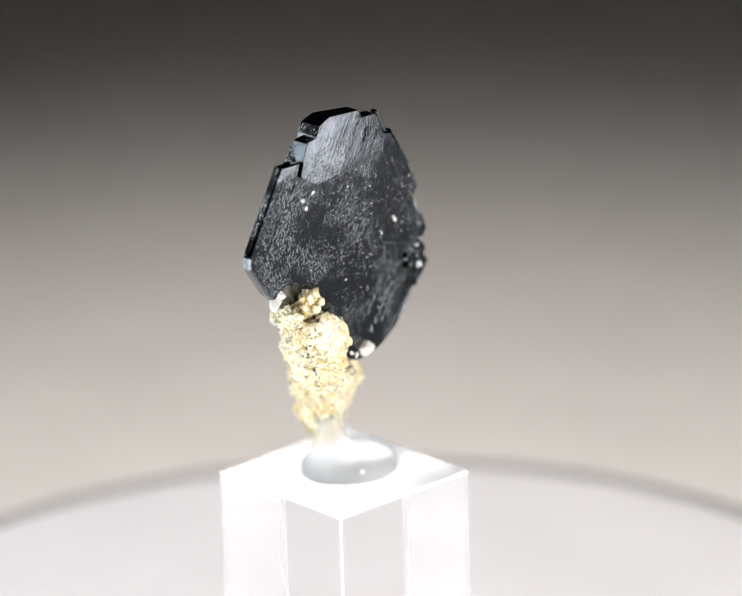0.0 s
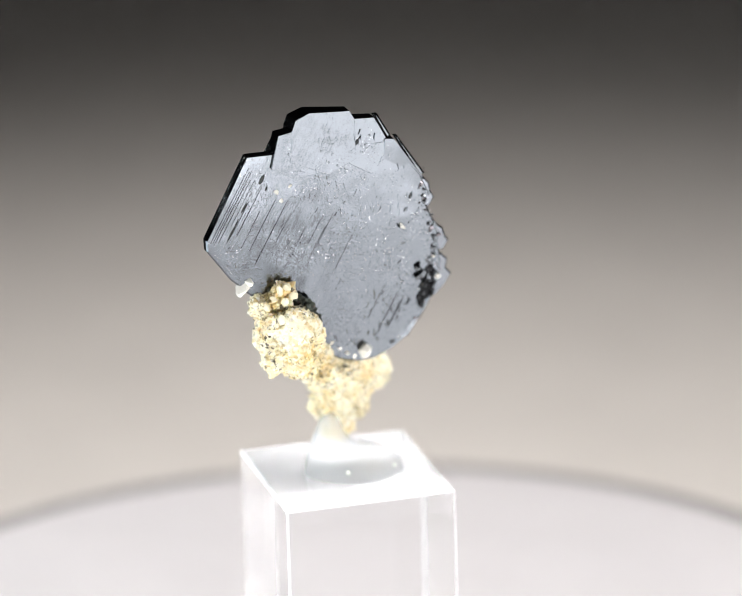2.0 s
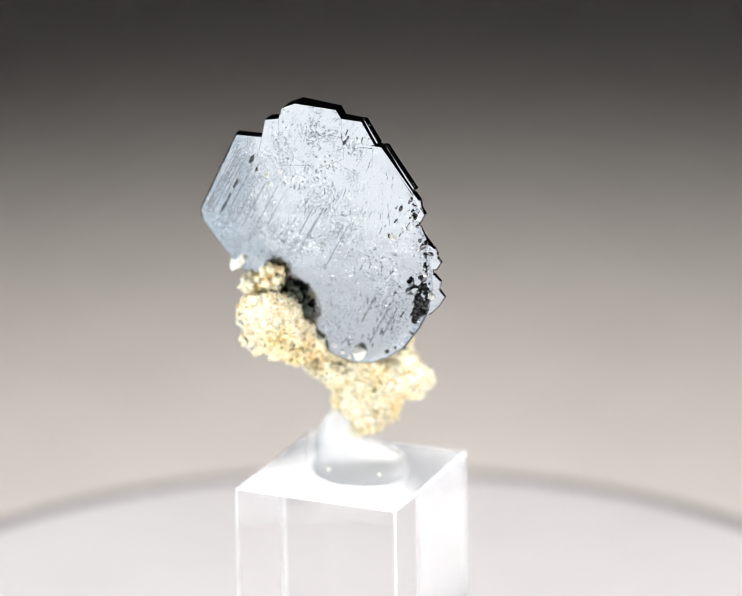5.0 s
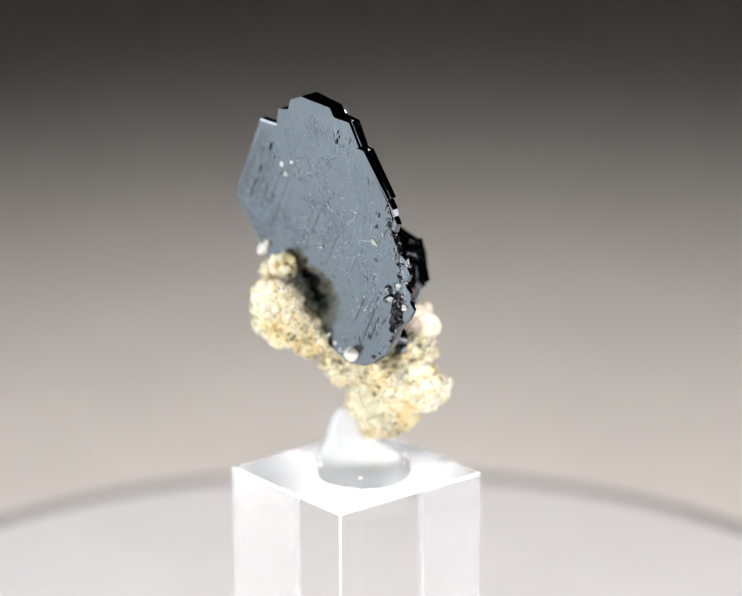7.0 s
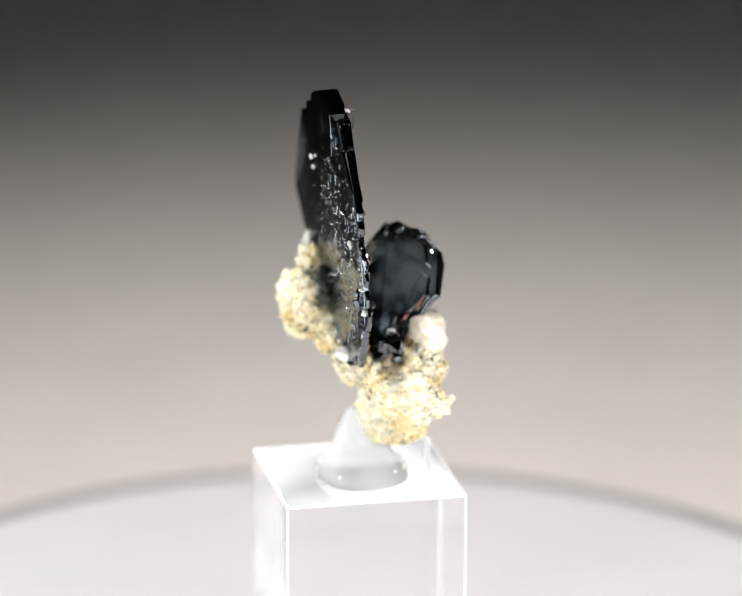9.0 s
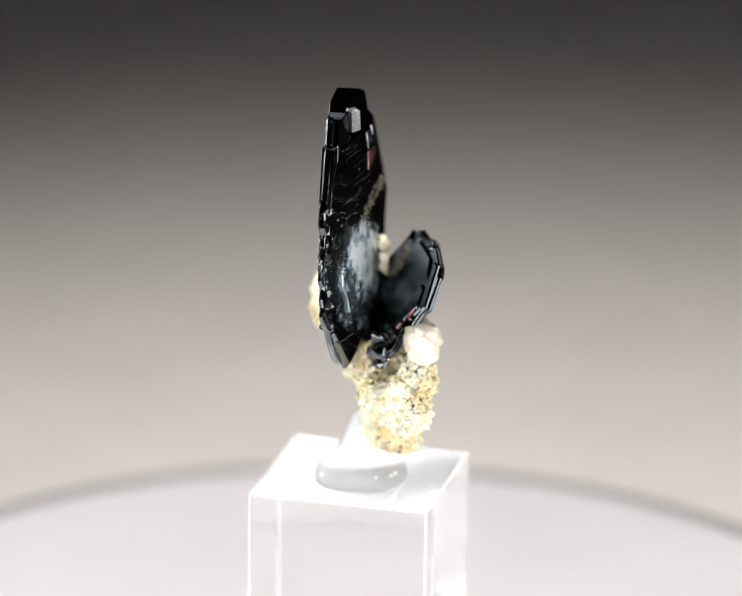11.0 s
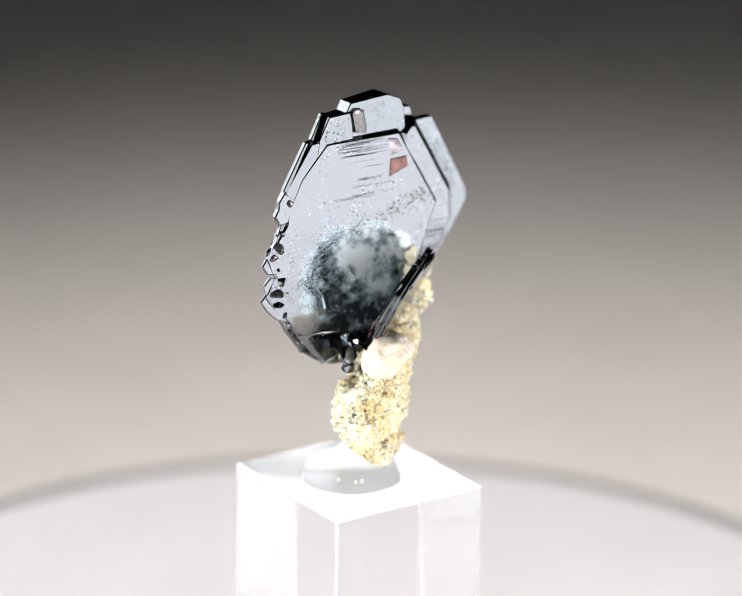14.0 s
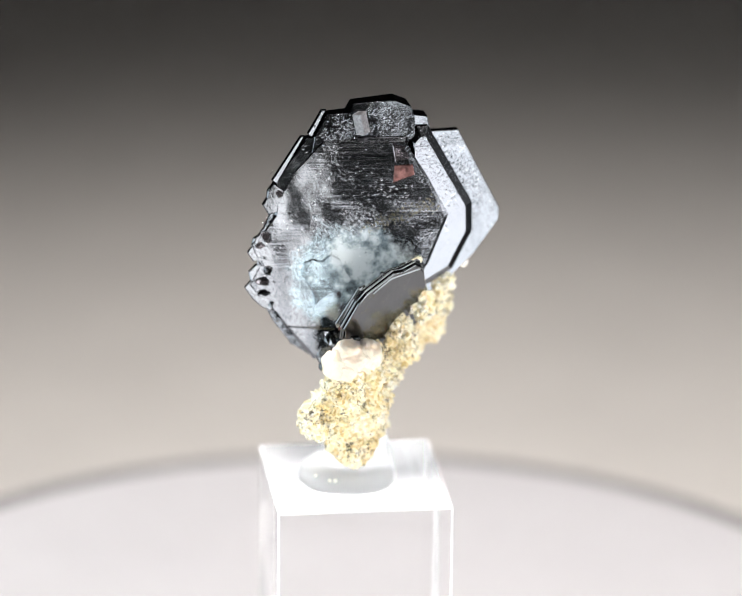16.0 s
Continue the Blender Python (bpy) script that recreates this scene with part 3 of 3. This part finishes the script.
            vs = [bm.verts.new(p + (q @ Vector(d)) * r * MM * g.uniform(0.7, 1.4)) for d in ((1, 0, 0), (-1, 0, 0), (0, 1, 0), (0, -1, 0), (0, 0, 1), (0, 0, -1))]
            for a, b, c in ((0, 2, 4), (2, 1, 4), (1, 3, 4), (3, 0, 4), (2, 0, 5), (1, 2, 5), (3, 1, 5), (0, 3, 5)):
                bm.faces.new((vs[a], vs[b], vs[c]))
        tagged(piece("grit", bm, material), kind="stuff")
    # cluster of small crystals on the ragged edge
    for u, v, n, size, mat in ((8.2, 33.2, 1.0, 0.9, M_MAUVE), (8.7, 32.0, 1.1, 0.6, M_SMALL), (8.5, 30.9, 1.2, 0.45, M_MAUVE), (9.1, 29.8, 0.8, 0.5, M_SMALL),
                               (9.6, 28.2, 1.0, 1.0, M_MAUVE), (10.3, 27.3, 1.2, 0.8, M_MAUVE), (9.3, 26.7, 1.3, 0.6, M_SMALL), (9.9, 25.9, 1.0, 0.6, M_SMALL),
                               (9.5, 24.4, 1.1, 1.2, M_SMALL), (10.3, 23.2, 0.9, 1.1, M_MAUVE), (9.1, 22.8, 1.5, 0.7, M_SMALL), (10.0, 21.8, 1.0, 1.0, M_SMALL),
                               (10.5, 22.4, 1.6, 0.6, M_QUARTZ), (9.3, 20.6, 0.9, 0.8, M_SMALL), (8.7, 19.2, 0.9, 0.6, M_SMALL), (9.9, 24.9, 1.7, 0.4, M_QUARTZ)):
        bm = bmesh.new()
        chunk(bm, at(u - 0.5, n - 0.1, v), size * rng.uniform(0.5, 0.8), rng)
        piece("edge_crystal", bm, mat)
    for outline in ([(8.6, 19.6), (9.9, 20.2), (10.9, 21.2), (11.7, 22.5), (11.0, 23.3), (11.2, 24.3), (10.4, 25.1), (9.0, 25.0)],
                    [(9.2, 25.3), (10.7, 25.5), (11.3, 26.5), (10.8, 27.2), (10.6, 28.1), (9.6, 28.7), (8.7, 28.4)],
                    [(7.9, 31.0), (8.9, 30.8), (9.5, 31.9), (9.0, 32.7), (8.9, 33.5), (8.2, 34.4), (7.1, 33.6)]):
        bm = bmesh.new()
        slab(bm, outline, flat(1.42), flat(-0.76, 0.16), 0.15, 0.12)
        piece("edge_plate", bm, M_BACK, label="ragged grey plate on the rim")
    # dark pits and pale grains on the front
    for u, v, size in ((5.3, 29.0, 0.42), (7.6, 24.0, 0.7), (8.0, 22.9, 0.8), (5.8, 26.9, 0.35)):
        bm = bmesh.new()
        chunk(bm, at(u, 1.35, v), size, rng)
        piece("dark_grain", bm, M_SMALL)
    for u, v, length, wide in ((-12.7, 33.3, 1.3, 0.28), (-14.2, 30.4, 2.2, 0.30), (-13.6, 31.6, 1.0, 0.2), (-10.7, 36.3, 1.2, 0.5), (-10.2, 35.2, 0.7, 0.3),
                               (-7.3, 39.9, 0.9, 0.7), (-6.2, 39.6, 0.8, 0.35), (0.3, 39.4, 0.7, 0.35), (6.6, 32.3, 0.8, 0.4), (6.0, 30.8, 0.6, 0.25)):
        bm = bmesh.new()
        k = [(rng.uniform(0.75, 1.25)) for _ in range(8)]
        ring = [(u + 0.47 * length / 2 * math.cos(a) * k[i] + 0.88 * wide / 2 * math.sin(a) * k[i], v + 0.88 * length / 2 * math.cos(a) * k[i] - 0.47 * wide / 2 * math.sin(a) * k[i])
                for i, a in enumerate(j * math.pi / 4 for j in range(8))]
        top = 1.515 if v < 38.5 else 1.60
        slab(bm, ring, flat(top), flat(top - 0.3), 0.01, 0.01)
        piece("dark_pit", bm, M_PIT)
    for u, v, n, size in ((1.4, 14.6, 1.7, 1.05), (-12.9, 23.8, 1.6, 0.8), (-12.2, 24.6, 1.3, 0.7), (-9.0, 34.6, 1.5, 0.45), (-8.5, 33.6, 1.5, 0.4), (-7.4, 35.2, 1.5, 0.3),
                          (5.7, 28.9, 1.5, 0.45), (-1.5, 15.2, 1.6, 0.3), (-0.6, 14.6, 1.6, 0.35), (-2.4, 16.0, 1.6, 0.28), (0.2, 14.0, 1.6, 0.3)):
        bm = bmesh.new()
        chunk(bm, at(u, n - 0.2, v), size * 1.1, rng)
        piece("pale_grain", bm, M_QUARTZ, label="pale quartz grain")
    # dark greenish shards in a crescent where the rock meets the plate
    bm = bmesh.new()
    for k in range(44):
        a = radians(rng.uniform(0, 72))
        r = rng.uniform(3.8, 4.45)
        shard(bm, at(-8.4 + r * math.cos(a), 1.55 + rng.uniform(0, 1.2) * max(0, 5.3 - r), 18.4 + r * math.sin(a)), rng.uniform(0.15, 0.34), rng)
    tagged(piece("dark_crescent", bm, M_GREEN, label="dark greenish crescent of shards"), kind="stuff")
    # second crystal, leaning behind the plate
    c2 = part("second_crystal", bmesh.new(), M_SMALL, specimen, "smaller black tabular crystal leaning behind the plate")
    nrm = Vector((0.875, -0.14, 0.46)).normalized()
    e1 = Vector((0.158, 0.987, 0)).normalized()
    e2 = nrm.cross(e1).normalized()
    if e2.z < 0:
        e2 = -e2
    c2.matrix_basis = Matrix.Translation((-5.0 * MM, 5.0 * MM, (BLOCK_TOP + 20) * MM)) @ Matrix((e1, -nrm, e2)).transposed().to_4x4()

    def c2_slab(outline, front, back, rim=0.2):
        b = bmesh.new()
        slab(b, outline, lambda u, v: front - LEAN * (v - 29), lambda u, v: back - LEAN * (v - 29), rim, rim)
        return b

    sheet = [(-7.4, 5.2), (-6.4, 7.0), (-4.6, 8.0), (-2.8, 7.6), (-1.2, 7.8), (2.3, 5.7), (3.0, 4.6), (3.7, 0.9), (3.0, 0.2), (2.4, -1.6), (0.8, -2.4),
             (0.6, -5.2), (-1.2, -7.6), (-4.6, -8.2), (-8.6, -5.2), (-10.4, -2), (-10.2, 1.5), (-8.4, 3.6)]

    def shrunk(k):
        return [(-3 + (p + 3) * k, q * k) for p, q in sheet]

    b = c2_slab(shrunk(0.93), 0.36, -0.40, 0.1)
    b.to_mesh(c2.data)
    b.free()
    for k, front, back in ((0.985, 0.50, 0.24), (1.0, 0.12, -0.16), (0.975, -0.24, -0.52)):
        part("growth_layer", c2_slab(shrunk(k), front, back, 0.07), M_SMALL, c2)
    for o, f, k in (([(1.6, 5.9), (2.6, 5.8), (3.9, 1.0), (3.4, 0.2), (2.6, 1.0)], 0.9, 0.35), ([(-6.6, 6.2), (-5.6, 7.2), (-0.8, 7.2), (1.4, 5.6), (1.0, 4.8), (-5.5, 5.0)], -0.3, -0.64),
                    ([(-5.2, 6.2), (-3.4, 6.9), (-1.2, 6.4), (0.4, 5.9), (1.3, 4.2), (2.6, 3.6), (3.2, 0.9), (1.9, -1.2), (0.3, -2.2), (-0.2, -5.4), (-2.0, -6.6), (-3.0, -2)], 0.78, 0.45),
                    ([(1.2, 3.1), (2.4, 2.6), (2.7, 0.6), (1.2, -1.6), (-0.3, -2.6), (-0.8, -5.0), (-1.6, -2.0), (0.4, 0.5)], 1.10, 0.74),
                    ([(0.2, -1.2), (1.5, -0.9), (0.7, -2.4), (-0.6, -5.8), (-1.2, -5.2)], -0.45, -0.95)):
        part("rim_layer", c2_slab(o, f, k), M_SMALL, c2)
    for o in ([(1.9, 0.0), (2.5, 0.4), (2.2, -1.0), (1.4, -1.4)], [(0.6, -1.9), (1.2, -1.8), (0.9, -2.7), (0.4, -2.8)]):
        part("red_inclusion", c2_slab(o, 1.22, 0.9), M_RED, c2, "reddish brown inclusion")
    for a, b_, size in ((-5.6, 6.6, 0.7), (-3.6, 7.2, 0.6), (-0.6, 6.9, 0.55), (1.4, 5.4, 0.5), (2.6, 2.6, 0.5), (-2.0, 1.5, 0.35), (0.5, 3.2, 0.4), (1.6, -0.6, 0.6), (0.2, -3.0, 0.7)):
        bm = bmesh.new()
        chunk(bm, Vector((a, -0.35, b_)) * MM, size, rng)
        part("knob", bm, M_SMALL, c2)
    for u, n, v, size in ((3.6, -3.6, 16.0, 1.15), (3.7, -3.7, 14.6, 0.95), (3.2, -3.2, 17.4, 0.9), (2.6, -2.6, 15.6, 1.1), (2.4, -3.8, 16.8, 0.9)):
        bm = bmesh.new()
        chunk(bm, at(u, n, v), size, rng)
        piece("stub_crystal", bm, M_SMALL)
    # crushed black rim
    rim = [(0.7, 13.5), (2.8, 13.7), (4.8, 14.6), (6.7, 16.0), (8.4, 18.4), (9.7, 21), (10.1, 24), (9.6, 28.4), (8.4, 31.2), (8.7, 32.3), (7.7, 34.5)]
    for material, count, reach in ((M_SMALL, 60, 0.16), (M_MAUVE, 16, 0.18), (M_GRIT, 60, 0.2)):
        bm = bmesh.new()
        for k in range(count):
            i = rng.choice((2, 3, 4, 4, 5, 5, 6, 6, 6, 7, 7, 8, 9))
            f = rng.random()
            u, v = (rim[i][d] * (1 - f) + rim[i + 1][d] * f + rng.gauss(-0.35 if d == 0 else 0.2, reach) for d in (0, 1))
            n = rng.choice((1.45, 1.4, 1.2, 0.9)) + rng.uniform(-0.1, 0.05) if v < 19 else rng.choice((1.4, 1.35, 1.3, 1.2)) + rng.uniform(-0.1, 0.1)
            chunk(bm, at(u, n, v), rng.uniform(0.12, 0.36) * (0.5 if material is M_GRIT else 1), rng)
        tagged(piece("rim_debris", bm, material), kind="stuff")
    bm = bmesh.new()
    for k in range(60):
        a, r = rng.uniform(0, 6.28), math.sqrt(rng.random())
        w = 21.4 + 2.3 * r * math.sin(a)
        chunk(bm, at(8.7 + 0.8 * r * math.cos(a) + 0.16 * (w - 21.4), 1.35, w), rng.uniform(0.18, 0.55), rng)
    tagged(piece("dark_patch", bm, M_PIT, label="black crumbly hollow near the rim"), kind="stuff")


BLOBS = (  # u, n, v, and three radii
    (-8.2, 3.6, 17.6, 4.0, 2.9, 4.3), (-10.5, 1.6, 21.2, 2.0, 1.7, 2.2), (-8.8, 2.3, 22.4, 1.8, 1.4, 2.0),
    (-5.6, 1.4, 15.0, 3.2, 2.2, 2.8), (-2.4, -0.6, 12.2, 3.4, 2.8, 2.6), (0.7, -3.7, 9.8, 4.5, 3.8, 3.6), (3.4, -5.8, 9.6, 3.7, 3.5, 3.1),
    (5.0, -7.3, 8.9, 2.1, 2.1, 1.8), (1.1, -4.7, 6.1, 3.2, 3.0, 2.8), (-0.9, -2.2, 7.8, 2.4, 2.3, 3.0), (0.8, -4.2, 4.2, 1.8, 1.7, 1.4), (0.1, -2.6, 5.3, 2.0, 2.0, 2.3),
    (2.0, -7.4, 13.0, 2.6, 2.4, 3.1), (-7.3, 0.6, 18.2, 1.9, 1.2, 3.2), (-2.6, -2.8, 12.6, 2.2, 1.7, 2.1),
    (-5.1, -3.2, 16.6, 2.0, 1.2, 2.9), (-2.0, -4.4, 14.4, 2.2, 1.6, 2.6), (-0.4, -6.0, 13.4, 2.4, 2.0, 2.8), (-7.4, -2.7, 20.6, 1.5, 0.9, 2.4),
    (-0.9, -2.2, 3.9, 1.5, 1.5, 1.5))


def lumpy(p):
    """Height of the crumbly relief at p, in millimetres."""
    big = noise.noise((p[0] * 0.38, p[1] * 0.38, p[2] * 0.38))
    mid = noise.voronoi((p[0] * 0.95, p[1] * 0.95, p[2] * 0.95))[0][0]
    small = noise.voronoi((p[0] * 2.3, p[1] * 2.3, p[2] * 2.3))[0][0]
    return 0.75 * big + 0.85 * (0.42 - mid) + 0.42 * (0.40 - small)


def build_matrix(specimen):
    rng = np.random.default_rng(7)

    def ball_mesh(k):
        ico = bmesh.new()
        bmesh.ops.create_icosphere(ico, subdivisions=k, radius=1.0)
        out = np.array([v.co[:] for v in ico.verts]), np.array([[v.index for v in f.verts] for f in ico.faces])
        ico.free()
        return out

    fine, fine_tri = ball_mesh(6)
    ball, tri = ball_mesh(1)
    verts, faces, count = [], [], 0
    blobs = np.array(BLOBS)
    blobs[:, 1] += LEAN * (blobs[:, 2] - 29)
    for b in blobs:
        p = b[:3] + fine * b[3:] * 0.97
        d = np.array([lumpy(q) for q in p])
        verts.append(p + fine * d[:, None])
        faces.append(fine_tri + count)
        count += len(fine)
        area = b[3] * b[4] + b[4] * b[5] + b[3] * b[5]
        for _ in range(int(area * 6)):
            n = rng.normal(size=3)
            n /= np.linalg.norm(n)
            c = b[:3] + n * b[3:] * 0.97
            c = c + n * (lumpy(c) + rng.uniform(-0.08, 0.06))
            if ((((c - blobs[:, :3]) / blobs[:, 3:]) ** 2).sum(1) < 0.8).any():
                continue
            s = rng.uniform(0.08, 0.20) if rng.random() < 0.9 else rng.uniform(0.2, 0.42)
            q = np.linalg.qr(rng.normal(size=(3, 3)))[0]
            g = np.sign(ball) * np.abs(ball) ** rng.uniform(0.45, 0.9) * rng.uniform(0.65, 1.2, 3) * rng.uniform(0.9, 1.1, (len(ball), 1))
            verts.append(c + (g @ q) * s)
            faces.append(tri + count)
            count += len(ball)
    v = np.concatenate(verts)
    pts = np.stack([v[:, 0], -v[:, 1], v[:, 2]], 1) * MM
    me = bpy.data.meshes.new("rock_matrix")
    me.from_pydata(pts.tolist(), [], np.concatenate(faces)[:, ::-1].tolist())
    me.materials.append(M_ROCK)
    ob = new("rock_matrix", me)
    ob.parent = specimen
    ob.matrix_basis = pose(0, 0, BLOCK_TOP * MM, 0, 0, TURN)
    tagged(ob, "crumbly cream and ochre granular rock")
    r = random.Random(9)
    for u, n, v_, size, high in ((1.6, -7.9, 17.0, 2.2, 0.85), (3.1, -8.1, 16.2, 1.7, 1.0), (-0.2, -7.4, 16.8, 1.9, 0.95), (2.2, -8.8, 15.8, 1.2, 1.0), (-1.0, -7.0, 16.2, 1.2, 1.0)):
        bm = bmesh.new()
        bmesh.ops.create_icosphere(bm, subdivisions=5, radius=1.0)
        c = at(u, n, v_)
        for w in bm.verts:
            d = w.co.copy()
            q = d * size + Vector((u, n, v_))
            k = 1 + 0.18 * noise.noise(q * 0.7) + 0.20 * (0.42 - noise.voronoi(q * 0.9)[0][0]) + 0.12 * (0.4 - noise.voronoi(q * 2.2)[0][0]) + 0.03 * noise.noise(q * 5.0)
            w.co = c + Vector((d.x, d.y, d.z * high)) * (size * k * MM)
        o = part("quartz_mass", bm, M_PINK, specimen, "lumpy pinkish white quartz", True)
        o.matrix_basis = pose(0, 0, BLOCK_TOP * MM, 0, 0, TURN)
    for u, n, v_, size in ((-6.7, -2.4, 24.7, 0.95), (-6.4, -2.4, 23.4, 0.8), (-6.1, -2.3, 22.4, 0.55), (-7.3, -2.2, 25.4, 0.6), (-9.6, 5.0, 20.8, 0.6),
                          (-9.2, 3.2, 23.6, 0.55), (-8.3, 3.0, 23.9, 0.6), (-9.9, 3.0, 22.6, 0.5), (-7.6, 3.3, 22.9, 0.6), (-8.7, 3.7, 22.5, 0.55), (-10.6, 2.9, 21.7, 0.6)):
        bm = bmesh.new()
        chunk(bm, at(u, n, v_), size, r)
        o = part("quartz_grain", bm, M_CREAM, specimen, "cream quartz grain")
        o.matrix_basis = pose(0, 0, BLOCK_TOP * MM, 0, 0, TURN)


build_setting()
light_panel((-0.002, -0.106), (-0.084, -0.078), 0.033, 0.070, M_GLOW_LEFT, "white light panel with a dimmer lower half on the desk", M_GLOW_LOW)
light_panel((-0.085, -0.076), (-0.1118, -0.0035), 0.0, 0.095, M_GLOW_SIDE, "cool bluish light panel standing upright on the desk")
light_panel((-0.112, -0.002), (-0.112, 0.034), 0.102, 0.200, M_GLOW_HIGH, "tall cool white light panel standing upright on the desk", M_GLOW_COOL)
light_panel((-0.112, 0.036), (-0.112, 0.064), 0.102, 0.200, M_GLOW_HIGH, "tall white light panel on a dark stand", M_FRAME)
# Unseen strip added so the plate's upper right mirrors some brightness.
light_panel((-0.0012, -0.106), (0.0222, -0.1045), 0.037, 0.052, M_GLOW_STRIP, "unseen narrow glow strip added on a dark stand to brighten the plate's reflection", M_FRAME)
light_panel((0.023, -0.104), (0.054, -0.078), 0.046, 0.076, M_GLOW_NEAR, "neutral white light panel standing upright on the desk", M_GLOW_SOFT)
light_panel((0.056, -0.077), (0.112, -0.028), 0.049, 0.110, M_GLOW_RIGHT, "taller neutral white light panel standing upright on the desk")
# The faint glow here and on the next panel is added to lift dark reflections.
light_panel((0.113, -0.026), (0.113, 0.008), 0.049, 0.110, M_GLOW_RIGHT, "neutral white light panel with a faint lower half", M_GLOW_FAINT)
light_panel((0.113, 0.010), (0.113, 0.040), 0.0, 0.110, M_GLOW_FAINT, "unseen faint grey fill panel added upright on the desk")
build_softbox()
turntable = build_turntable()
block = build_block()
gel = build_gel()
specimen = new("mineral_specimen")
build_crystal(specimen)
build_matrix(specimen)
tagged(specimen, "black metallic tabular crystal on cream granular rock, set in clear gel", "mineral specimen")


def heading(t):
    return 0.77 - 13.16 * t - 0.0265 * t * t + 0.00045 * t ** 3


def motions():
    rows = [(k * 0.5, pose(0, 0, 0, 0, 0, heading(k * 0.5))) for k in range(33)]
    for thing in (turntable, block, gel, specimen):
        walk(thing, rows)


motions()
